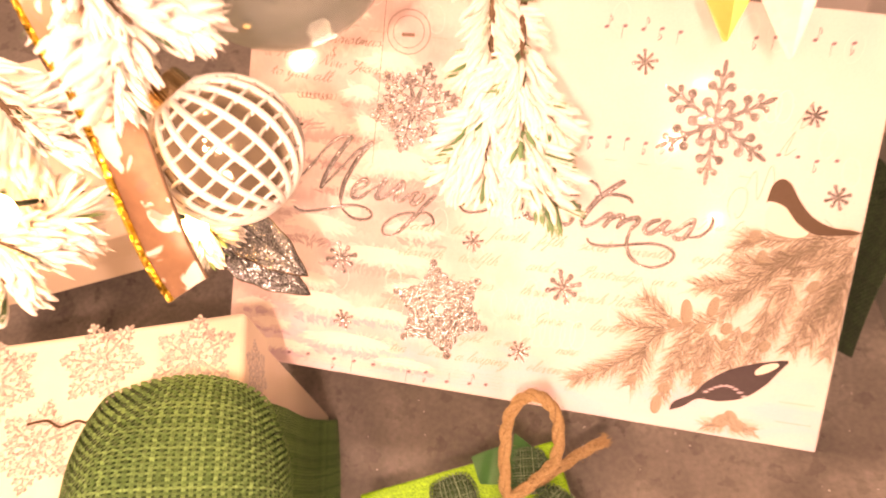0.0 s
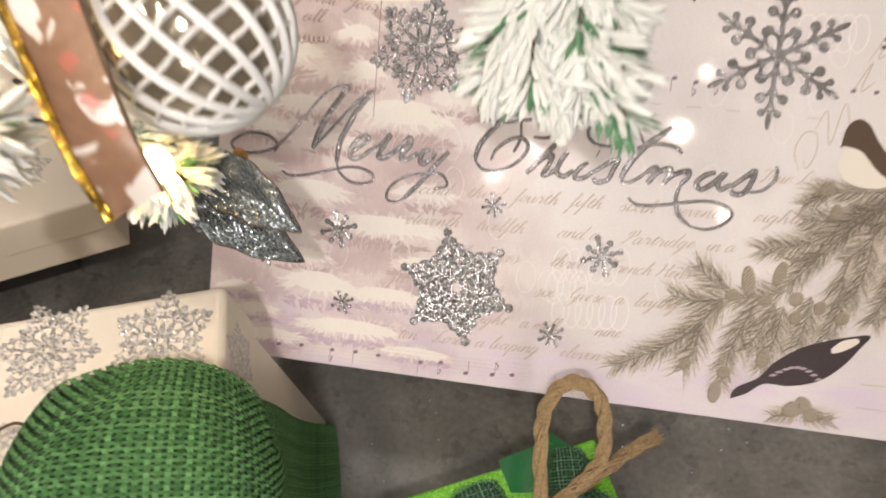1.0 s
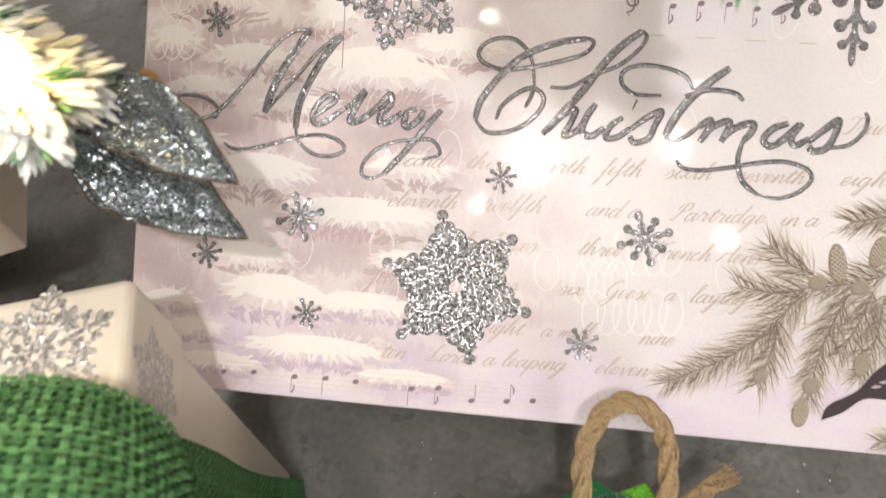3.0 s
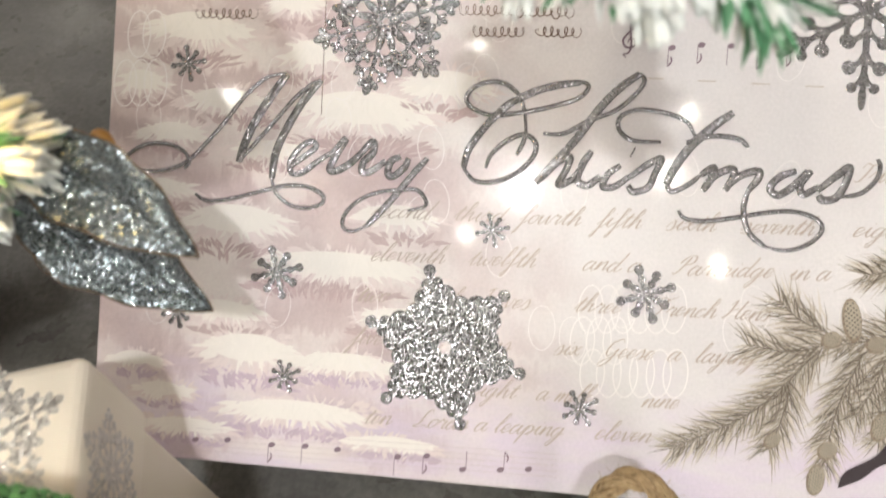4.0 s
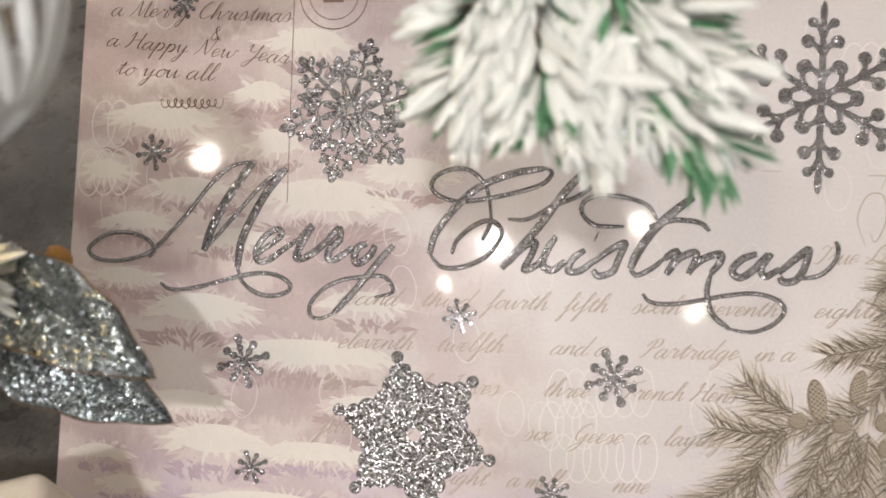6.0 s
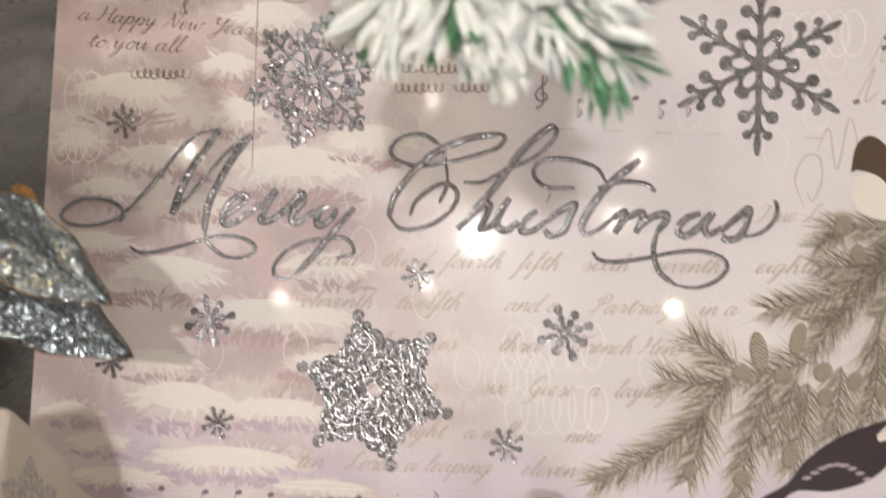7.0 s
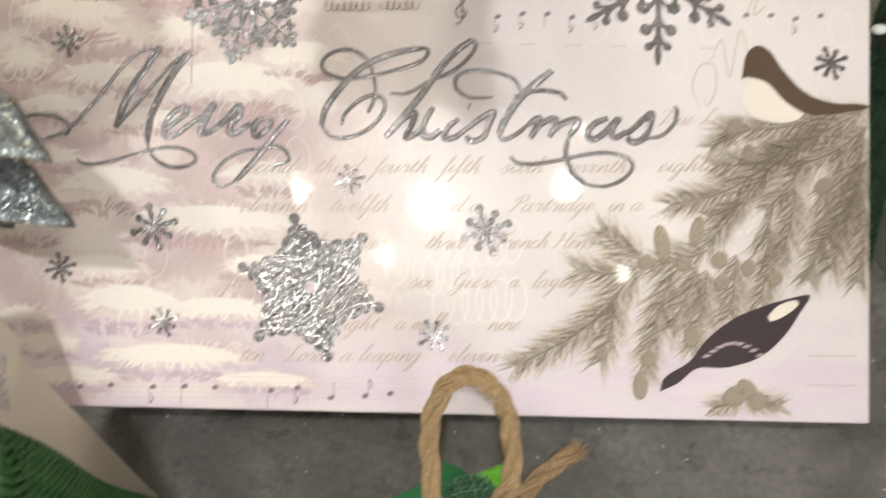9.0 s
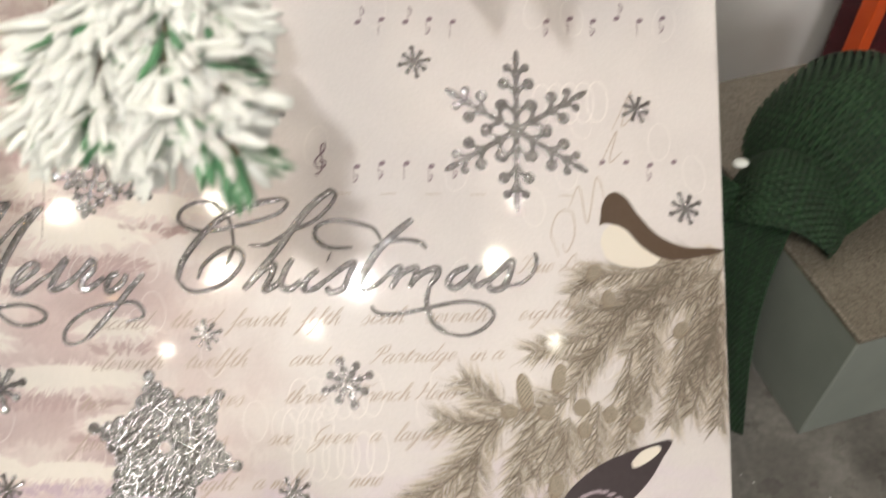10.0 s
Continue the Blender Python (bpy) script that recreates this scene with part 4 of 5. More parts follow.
def painted_bough(lid):
    sprigs = (  # from, to, bend
        ((165, 6), (104, -48), -0.08), ((78, -58), (33.4, -94.3), 0.08), ((92, -57.5), (82, -96), -0.05), ((104, -57), (98.6, -86.3), 0.04), ((70, -69), (64.6, -92), 0.03),
        ((127, -38), (124, -69), 0.04), ((149, -22), (142, -60), 0.05), ((129.5, -15), (90, -33), 0.08), ((83, -55), (55, -58), 0.10), ((80, -52), (64, -43), 0.08), ((154, 3.5), (110, -4.6), 0.05),
        ((139, -10), (107, -18), 0.06), ((118, -31), (104, -37), 0.05), ((137, -25.5), (131.5, -52), 0.04), ((154, -10), (154, -31), 0.02), ((115, -51), (112, -75), 0.03), ((100, -56), (91, -79), 0.03),
        ((118.5, -103), (106.6, -108), 0.10), ((118.5, -103), (132, -106.4), -0.10), ((115, -4), (105, -11), 0.05), ((162, -4), (158, -36), 0.03), ((104, -50), (84, -56), 0.03),
        ((164, -2), (136, -18), 0.06), ((164, -14), (147, -46), 0.04), ((160, -22), (150, -56), 0.03), ((150, -1), (127, -13), 0.06), ((164, -32), (160, -60), 0.02), ((141, -14), (126, -34), 0.05))
    for i, (a, b, bend) in enumerate(sprigs):
        run = math.dist(a, b)
        ln = 9 if run < 18 else 12.5
        painted_sprig(lid, a, b, bend, ln * 1.0, int(run * 1.8), I_WASH, 0.00010 + 1e-6 * i, 1.1, 0.00045)
        painted_sprig(lid, a, b, bend, ln * 1.15, int(run * 2.2), I_NEEDLE_PALE, 0.00015 + 1e-6 * i, 1.15, 0.00016)
        painted_sprig(lid, a, b, bend, ln * 1.05, int(run * 2.4), I_SHADE, 0.00021 + 1e-6 * i, 1.05, 0.00018)
        painted_sprig(lid, a, b, bend, ln * 0.95, int(run * 1.9), I_NEEDLE, 0.00028 + 2e-6 * i, 0.95, 0.00015)
    for x, y, r, ry, turn in ((81.4, -54.7, 3.3, 2.8, 0.2), (87.3, -47.7, 7.2, 3.1, 1.75), (100.2, -42.7, 5.9, 2.7, 1.35), (95.4, -55.1, 3.4, 2.7, 0.3), (108.8, -53.2, 3.6, 2.9, 0.9), (109.6, -61.6, 3.4, 2.6, 1.2),
                              (114.1, -3.0, 3.9, 2.6, 1.0), (119.6, -12.9, 3.6, 2.6, 1.6), (119.4, -55.9, 3.4, 2.6, 1.2), (129.3, -59.5, 3.4, 2.9, 0.6), (98.6, -81.7, 4.7, 2.9, 1.4), (79.9, -100.5, 5.2, 2.9, 1.5),
                              (82.8, -90.6, 3.4, 2.9, 0.8), (65.3, -88.8, 3.1, 2.3, 0.8), (147.2, -24.5, 3.9, 2.6, 0.8), (115.0, -103.6, 4.8, 3.6, 0.5), (123.1, -105.0, 3.6, 3.4, 1.4), (119.4, -100.8, 4.2, 3.2, 2.4)):
        painted_cone(lid, x, y, r, ry, turn, 0.00044)
    # two plain painted shapes on the twigs
    def blob(name, pts, mat, z, label=""):
        p = Pile()
        line = spline([Vector((x * MM, y * MM, 0)) for x, y in pts] + [Vector((pts[0][0] * MM, pts[0][1] * MM, 0))], 6)[:-1]
        p.flat([(v.x, v.y) for v in line], z)
        return p.out(name, mat, lid, label)

    blob("painted_oval", ((118, 13), (124, 17), (133, 12), (140, 5), (137, 0), (128, -1), (120, 2), (117, 8)), I_CREAM, 0.00052, "plain cream painted oval shape")
    blob("painted_swoosh", ((116.5, 15), (118, 24), (122, 28), (127, 26), (132, 19), (140, 11), (150, 7), (163, 6.5), (163, 5), (150, 2.5), (141, 2.5), (133, 7), (126, 14), (119, 16)), I_BROWN, 0.00056, "plain umber painted swoosh shape")
    blob("painted_drop", ((87, -102.5), (89, -97), (98, -91), (104, -83), (114, -75), (124, -70.5), (133, -67.5), (142.5, -65.5), (139, -72), (133, -81), (124, -89), (112, -93), (101, -93.5), (94, -99)), I_DARK, 0.00056, "plain dark painted drop shape")
    blob("painted_patch", ((127, -73.5), (131, -69.5), (137, -67.5), (138, -69.5), (133, -73.5), (128, -75.5)), I_CREAM, 0.00059)
    for i in range(9):
        t = i / 8
        blob("painted_fleck", [(104 + 20 * t + dx, -89 + 5 * math.sin(t * 3) + dy) for dx, dy in ((-1.8, -0.3), (0, 0.7), (1.9, 0.4), (0.2, -0.5))], I_MAUVE, 0.0006 + 1e-6 * i)


# ---- the cream box with its green bow ----
def lid_flakes(lid, spots):
    for x, y, r, m in spots:
        fern_flake(r).out("snowflake_print", M_GLIT_SOFT, lid, "grey glitter snowflake print", m @ pose(x, y, 0, 0, 0, random.uniform(0, 50)) @ Matrix.Diagonal((1, 1, 0.12, 1)))


def bow_loop(c, r, turn, waist=0.55):
    """A puffed ribbon loop: u goes over the loop, v across the ribbon."""
    c = Vector(c)
    ct, st = math.cos(turn), math.sin(turn)

    def fn(u, v):
        a = math.pi * (-0.12 + 1.24 * u)
        w = (v - 0.5) * 2
        fold = 0.045 * math.sin(9 * u + 4 * v) + 0.03 * math.sin(17 * u - 5 * v)
        x = math.cos(a) * r[0] * (1 - 0.16 * w * w + fold * 0.4)
        z = math.sin(a) * r[2] * (1 - 0.42 * w * w + fold)
        y = w * r[1] * (waist + (1 - waist) * max(0.0, math.sin(a)) ** 0.6)
        return c + Vector((ct * x - st * y, st * x + ct * y, z))
    return fn


def cream_box():
    m = pose(-0.122, -0.0965, 0, 0, 0, 16)
    root = thing("cream_gift_box", m, "cream lidded gift box with grey snowflakes and green bow, on floor", "gift box")
    part("box_body", box_bm(-0.197, -0.0030, -0.167, -0.0030, 0, 0.14, 0.001, 2), M_CREAM, root, "plain cream card body")
    lid = part("lid", box_bm(-0.2, 0, -0.17, 0, 0.1266, 0.1628, 0.0035, 4), M_CREAM, root, "cream card lid with snowflake print")
    top = pose(0, 0, 0.16285)
    lid_flakes(lid, [(x, y, 0.0205, top) for x, y in ((-0.024, -0.020), (-0.068, -0.016), (-0.046, -0.058), (-0.094, -0.052), (-0.118, -0.020), (-0.140, -0.06), (-0.112, -0.095), (-0.06, -0.1), (-0.165, -0.02), (-0.02, -0.066))])
    side = Matrix.Translation((0.0001, 0, 0.1447)) @ pose(0, 0, 0, 90, 0, 90)
    lid_flakes(lid, [(x, y, 0.0145, side) for x, y in ((-0.024, 0.001), (-0.065, -0.003), (-0.11, 0.002), (-0.15, 0))])
    return root


def green_bow():
    root = thing("green_bow", pose(-0.125, -0.165, 0.1628), "puffed green open-weave mesh bow with a frosted bead", "bow")
    weave(bow_loop((-0.001, -0.016, -0.002), (0.047, 0.044, 0.036), 0.25, 0.7), 58, 46, root, M_BURLAP, M_CLOTH, -1, 0.29, 0.0006)
    part("bead", ball_bm(0.0022, (1.2, 1, 0.8), 10, 8), M_PEARL, root, "small frosted bead", pose(-0.0075, 0.011, 0.0215), True)
    th = Pile()
    th.tube(spline([Vector(p) for p in ((-0.046, 0.004, 0.004), (-0.056, 0.006, 0.0025), (-0.063, 0.002, 0.003), (-0.072, 0.004, 0.001), (-0.08, 0.001, 0.0015))], 6), 0.0006, 5)
    th.out("loose_thread", M_BARK, root, "frayed loose thread")
    return root


def green_band():
    root = thing("green_ribbon", pose(-0.122, -0.0965, 0, 0, 0, 16), "green open-weave ribbon wrapped round the cream box", "ribbon")

    def side(u, v):
        return Vector((0.0022 + 0.0012 * math.sin(11 * u + 3 * v), -0.007 - 0.038 * u - 0.062 * v - 0.002 * math.sin(5 * u), 0.001 + 0.164 * u))

    def top(u, v):
        return Vector((-0.07 + 0.072 * u, -0.044 - 0.062 * v, 0.1645 + 0.001 * math.sin(9 * u)))
    weave(side, 90, 40, root, M_BURLAP, M_CLOTH)
    weave(top, 46, 40, root, M_BURLAP, M_CLOTH, -1)
    return root


# ---- the lime green gift with jute bow ----
def lime_gift():
    root = thing("lime_gift_box", pose(0.0230, -0.1078, 0, 0, 0, 24.5), "small bright green glitter-paper gift box on the floor", "gift box")
    part("wrapped_body", box_bm(-0.11, 0, -0.10, 0, 0, 0.0555, 0.0012, 3), M_LIME, root, "bright lime glitter paper")
    return root


def rope(name, points, radius, turns, parent):
    """Three twisted strands along a line, with stray fibres."""
    line = spline([Vector(p) for p in points], 26)
    p = Pile()
    for k in range(3):
        strand = []
        for i, q in enumerate(line):
            d = (line[min(i + 1, len(line) - 1)] - line[max(i - 1, 0)]).normalized()
            s = d.cross(Vector((0.31, 0.2, 0.93))).normalized()
            t = d.cross(s)
            a = 2 * math.pi * (k / 3 + turns * i / len(line))
            strand.append(q + (s * math.cos(a) + t * math.sin(a)) * radius * 0.52)
        for y in range(11):  # yarns of the strand
            yarn = []
            for i, q in enumerate(strand):
                d = (strand[min(i + 1, len(strand) - 1)] - strand[max(i - 1, 0)]).normalized()
                s = d.cross(Vector((0.31, 0.2, 0.93))).normalized()
                t = d.cross(s)
                a = 2 * math.pi * (y / 11 - turns * 0.25 * i / len(strand)) + 0.9 * noise.noise(Vector((i * 0.15, y * 7, k)))
                yarn.append(q + (s * math.cos(a) + t * math.sin(a)) * radius * (0.36 + 0.05 * noise.noise(Vector((i * 0.2, y * 3.3, k + 9)))))
            p.tube(yarn, radius * 0.145, 5)
    for i in range(420):
        q = random.choice(line)
        d = Vector((random.gauss(0, 1), random.gauss(0, 1), random.gauss(0, 1))).normalized()
        a = q + d * radius * 0.9
        p.needle(a, (d + Vector((random.gauss(0, 0.6), random.gauss(0, 0.6), random.gauss(0, 0.6)))).normalized(), random.uniform(0.001, 0.0035), 0.00007)
    return p.out(name, M_JUTE, parent, "twisted natural jute cord", smooth=True)


def jute_bow():
    root = thing("jute_bow", pose(0, 0, 0), "thick natural jute cord bow with frayed end on green gift", "bow")
    rope("cord_loop", ((0.006, -0.146, 0.058), (0.001, -0.137, 0.066), (-0.0006, -0.1195, 0.083), (0.0002, -0.1095, 0.093), (0.0052, -0.1015, 0.100), (0.0125, -0.0985, 0.102), (0.0205, -0.1015, 0.0985), (0.0251, -0.108, 0.089), (0.0256, -0.121, 0.074), (0.0185, -0.1305, 0.0665), (0.009, -0.140, 0.0635), (-0.004, -0.152, 0.060)), 0.0034, 5.2, root)
    rope("cord_end", ((0.000, -0.146, 0.058), (0.012, -0.1365, 0.0595), (0.026, -0.1245, 0.0605), (0.038, -0.1135, 0.059), (0.0485, -0.1050, 0.0565)), 0.0032, 1.7, root)
    fr = Pile()
    for i in range(90):
        a = Vector((0.0485, -0.1050, 0.0565)) + Vector((random.gauss(0, 0.0014), random.gauss(0, 0.0014), random.gauss(0, 0.0014)))
        d = (Vector((0.0105, 0.0085, -0.002)).normalized() + Vector((random.gauss(0, 0.3), random.gauss(0, 0.3), random.gauss(0, 0.3)))).normalized()
        fr.needle(a - d * 0.002, d, random.uniform(0.004, 0.0075), 0.00022)
    fr.out("frayed_tip", M_JUTE, root, "frayed loose jute fibres")
    return root


def netting_bow():
    root = thing("green_netting_bow", pose(0, 0, 0), "dark green satin and netting bow under the jute cord", "bow")
    for name, quad in (("satin_tail", ((-0.0200, -0.1240), (-0.0010, -0.1130), (0.001, -0.136), (-0.0125, -0.138))),
                       ("satin_fold", ((0.0015, -0.1075), (0.0225, -0.1190), (0.013, -0.138), (0.001, -0.137)))):
        a, b, c, d = (Vector((*q, 0.0568)) for q in quad)
        p = Pile()
        for low in (0.0, 0.0005):
            p.sheet(lambda u, v: a.lerp(b, u).lerp(d.lerp(c, u), v) + Vector((0, 0, 0.0030 * math.sin(1.6 * v) + 0.0007 * math.sin(7 * u + 2 * v) - low)), 14, 10)
        p.out(name, M_SATIN, root, "dark green satin ribbon", smooth=True)
    for c, r, turn in (((-0.0255, -0.1460, 0.0555), (0.0125, 0.010, 0.010), 0.5), ((0.0120, -0.1270, 0.0570), (0.0095, 0.0125, 0.0055), 0.2), ((0.0290, -0.1450, 0.0555), (0.013, 0.011, 0.010), -0.5),
                       ((0.0000, -0.1550, 0.0555), (0.014, 0.011, 0.008), 0.1)):
        weave(bow_loop(c, r, turn, 0.75), 22, 17, root, M_NETTING, M_CLOTH, -1, 0.15, 0.0006)
    return root


# ---- boxes on the right and behind ----
def champagne_box():
    root = thing("champagne_gift_box", pose(0.2235, -0.015, 0, 0, 0, 14), "low grey-green box with sparkling champagne top on the floor", "gift box")
    part("box_body", box_bm(0, 0.13, 0, 0.17, 0, 0.079, 0.001, 2), M_GREY, root, "shiny grey-green card sides")
    part("glitter_top", box_bm(-0.0006, 0.1306, -0.0006, 0.1706, 0.0775, 0.081, 0.0008, 2), M_BOX_GLIT, root, "champagne glitter top")
    return root


def shaded_bow():
    # threads and backing here carry shade in their green
    root = thing("shaded_green_bow", pose(0, 0, 0), "green mesh bow with painted-in shade and tail on champagne box", "bow")
    weave(bow_loop((0.254, 0.083, 0.084), (0.045, 0.040, 0.055), 0.5, 0.75), 50, 40, root, M_BURLAP_SHADED, M_SHADED_CLOTH_WIRE, -1)
    weave(bow_loop((0.2135, 0.054, 0.083), (0.026, 0.026, 0.028), -0.5, 0.7), 36, 32, root, M_BURLAP_SHADED, M_SHADED_CLOTH_WIRE, -1)
    a, b, c, d = Vector((0.178, 0.064, 0.106)), Vector((0.2135, 0.040, 0.088)), Vector((0.1915, -0.019, 0.012)), Vector((0.174, -0.012, 0.012))

    def tail(u, v):
        q = a.lerp(b, u).lerp(d.lerp(c, u), v)
        return q + Vector((-0.35, 0.1, 0.3)) * (0.016 * math.sin(math.pi * v) + 0.004 * math.sin(8 * u + 3 * v))
    weave(tail, 30, 60, root, M_BURLAP_SHADED, M_SHADED_CLOTH_WIRE, -1)
    part("bead", ball_bm(0.0028, (1.3, 1, 0.7), 10, 8), M_PEARL, root, "small frosted bead", pose(0.1885, 0.059, 0.1115), True)
    return root


def back_boxes():
    root = thing("white_carton", pose(0.26, 0.2476, 0, 0, 0, 18), "large plain white card box standing on the floor behind", "box")
    part("carton_body", box_bm(-0.06, 0.42, 0, 0.25, 0, 0.20, 0.0015, 2), M_WHITE, root)
    part("carton_lid", box_bm(-0.062, 0.422, -0.002, 0.252, 0.165, 0.204, 0.0015, 2), M_WHITE, root)
    red = thing("red_gift_bag", pose(0.332, 0.225, 0, 0, 0, 18), "orange-red edged maroon foil gift bag standing on floor", "gift bag")
    part("bag_edge", box_bm(-0.010, -0.001, -0.004, 0.008, 0, 0.16, 0.0008, 2), M_ORANGE, red, "bright orange-red card edge")
    part("bag_panel", box_bm(-0.0008, 0.10, -0.002, 0.03, 0, 0.15, 0.0008, 2), M_MAROON, red, "dark maroon foil panel")


def left_boxes():
    # added support; its dark card stands in for shade under the white box
    low = thing("added_dark_box", pose(-0.211, -0.052, 0, 0, 0, 24), "added support box on the floor, dark as shade", "box")
    part("box_body", box_bm(-0.15, -0.08, 0.07, 0.15, 0, 0.102, 0.001, 2), M_DARK_PROP, low)
    root = thing("white_gift_box", pose(-0.211, -0.052, 0.102, 0, 0, 24), "small white snowflake box resting on an added dark box", "gift box")
    part("box_body", box_bm(-0.15, 0, 0, 0.15, 0, 0.036, 0.0012, 2), M_CREAM, root)
    lid = part("lid", box_bm(-0.151, 0.001, -0.001, 0.151, 0.018, 0.040, 0.0015, 2), M_CREAM, root)
    lid_flakes(lid, [(x, y, 0.012, pose(0, 0, 0.0401)) for x, y in ((-0.03, 0.03), (-0.07, 0.05), (-0.03, 0.08), (-0.11, 0.03))])


# ---- the tree over the gifts ----
def fir_branch(parent, points, needles, length, width, mat, reach, seed, stem=0.0022, bare=0.07):
    """A fir branch: a stem, side twigs and flat flocked needles, dense towards the tip."""
    random.seed(seed)
    line = spline([Vector(p) for p in points], 14)
    wood = Pile()
    wood.tube(line, lambda t: stem * (1 - 0.6 * t), 7)
    ob = wood.out("branch", M_BARK, parent, "brown wired branch stem", smooth=True)
    total = len(line) - 1
    p = Pile()
    twigs = [(line[max(0, int(total * (1 - reach))):], 1.0)]
    for i in range(7):
        t = 1 - reach * random.uniform(0.08, 0.95)
        k = min(int(t * total), total - 1)
        d = (line[k + 1] - line[k]).normalized()
        side = d.cross(Vector((0, 0, 1))).normalized() * (1 if i % 2 else -1)
        e = line[k] + (d * 0.75 + side * 0.65 + Vector((0, 0, random.uniform(-0.3, 0.12)))).normalized() * length * random.uniform(0.6, 1.1)
        twigs.append(([line[k].lerp(e, j / 8) + Vector((0, 0, -0.002 * (j / 8) ** 2)) for j in range(9)], 0.9))
        wood2 = Pile()
        wood2.tube(twigs[-1][0], 0.0009, 5)
        wood2.out("twig", M_BARK, ob)
    weights = [len(l[0]) if i == 0 else 9 for i, l in enumerate(twigs)]
    snow = Pile()
    for i in range(needles):
        l, s = random.choices(twigs, weights)[0]
        t = random.random() ** 0.85
        k = min(int(t * (len(l) - 1)), len(l) - 2)
        q = l[k].lerp(l[k + 1], random.random())
        d = (l[k + 1] - l[k]).normalized()
        comb = d.cross(Vector((0, 0, 1))).normalized() * random.choice((-1, 1))
        r = comb + Vector((random.gauss(0, 0.4), random.gauss(0, 0.4), random.gauss(0, 0.55)))
        r = (r - d * r.dot(d)).normalized()
        n = (d * random.uniform(0.75, 1.5) + r * random.uniform(0.6, 1.0) + Vector((0, 0, -0.12))).normalized()
        long, wide = length * s * random.uniform(0.7, 1.15) * (1 - 0.25 * t), width * random.uniform(0.75, 1.2)
        p.needle(q, n, long, wide)
        if noise.noise(q * 85 + n * 0.9) + 0.35 * random.random() > bare:
            start = random.uniform(0.1, 0.45)
            snow.lump(q + n * long * start + Vector((0, 0, wide * 0.3)), n, long * (1.03 - start), wide * random.uniform(0.85, 1.35))
    tagged(p.out("needles", mat, ob, "green fir needles"), kind="stuff")
    tagged(snow.out("flock", M_FLOCK, ob, "clumps of white flock on the needles", smooth=True), kind="stuff")
    return ob


def tree():
    root = thing("christmas_tree", pose(-0.05, 0.62, 0), "artificial fir tree with white-flocked drooping branches", "christmas tree")
    t = Pile()
    t.tube([Vector((0, 0, 0)), Vector((0, 0, 0.6)), Vector((0, 0, 1.6))], lambda s: 0.03 * (1 - 0.6 * s), 12)
    t.out("trunk", M_BARK, root, "brown tree pole", smooth=True)
    sh = Vector((0.05, -0.62, 0))

    def at(*pts):
        return [Vector((0, 0, pts[0][2] + 0.06))] + [Vector(p) + sh for p in pts]
    fir_branch(root, at((-0.02, 0.25, 0.34), (-0.012, 0.08, 0.290), (-0.012, 0.0, 0.274), (-0.009, -0.035, 0.263), (-0.0065, -0.070, 0.2495)), 2300, 0.0175, 0.0010, M_FIR, 0.46, 3)
    fir_branch(root, at((0.0, 0.25, 0.345), (0.002, 0.08, 0.295), (-0.001, 0.003, 0.275), (0.003, -0.037, 0.263), (0.0070, -0.069, 0.2490)), 2300, 0.0170, 0.0010, M_FIR, 0.30, 5)
    fir_branch(root, at((-0.32, 0.16, 0.30), (-0.23, 0.0, 0.25), (-0.165, -0.060, 0.229), (-0.118, -0.0860, 0.2160)), 1100, 0.0165, 0.0010, M_FIR, 0.34, 7, bare=0.2)
    fir_branch(root, at((-0.28, 0.20, 0.42), (-0.18, 0.02, 0.365), (-0.125, -0.058, 0.340), (-0.098, -0.080, 0.330)), 1200, 0.021, 0.0012, M_FROST, 0.30, 11)
    fir_branch(root, at((-0.36, 0.10, 0.36), (-0.27, -0.06, 0.315), (-0.19, -0.115, 0.292), (-0.140, -0.132, 0.282)), 800, 0.024, 0.0012, M_FROST, 0.34, 13)
    fir_branch(root, at((-0.33, 0.15, 0.38), (-0.24, -0.01, 0.325), (-0.175, -0.075, 0.300), (-0.142, -0.100, 0.292)), 600, 0.024, 0.0012, M_FROST, 0.30, 17)
    return root


def bulb(name_parent, p, r, mat):
    part("lamp_bulb", ball_bm(r, (1, 1, 1.35), 16, 12), mat, name_parent, "small glowing bulb", pose(*p), True)


def string_lights():
    root = thing("string_lights", pose(0, 0, 0), "string of small warm white fairy lights wound through the branches", "string lights")
    for p in ((-0.1195, -0.0900, 0.2310), (-0.133, -0.130, 0.306)):
        bulb(root, p, 0.0048, M_WARM)
    far = ((0.187, -0.308, 0.613, 9), (-0.127, -0.321, 0.630, 12), (-0.132, -0.251, 0.668, 9), (-0.290, -0.252, 0.655, 11), (0.276, -0.441, 0.622, 6),
           (0.236, -0.293, 0.730, 5), (-0.027, -0.439, 0.673, 5), (-0.209, -0.448, 0.655, 5), (-0.018, -0.240, 0.795, 5), (-0.161, -0.170, 0.828, 5))
    for x, y, z, r in far:
        bulb(root, (x, y, z), r * MM, M_COOL)
    far = [q[:3] for q in far]
    order = sorted(far, key=lambda q: q[0])
    w = Pile()
    w.tube(spline([Vector((-0.05, 0.60, 1.1)), Vector((-0.3, 0.1, 0.95))] + [Vector(q) + Vector((0, 0, 0.016)) for q in order] + [Vector((0.35, 0.0, 0.9)), Vector((-0.03, 0.6, 1.2))], 5), 0.0009, 5)
    w.tube(spline([Vector((-0.05, 0.60, 0.5)), Vector((-0.3, 0.12, 0.36)), Vector((-0.17, -0.08, 0.302)), Vector((-0.133, -0.130, 0.314)), Vector((-0.15, -0.09, 0.25)), Vector((-0.1195, -0.0900, 0.236))], 6), 0.0009, 5)
    w.out("wire", M_SHADED_CLOTH_WIRE, root, "thin dark green wire")


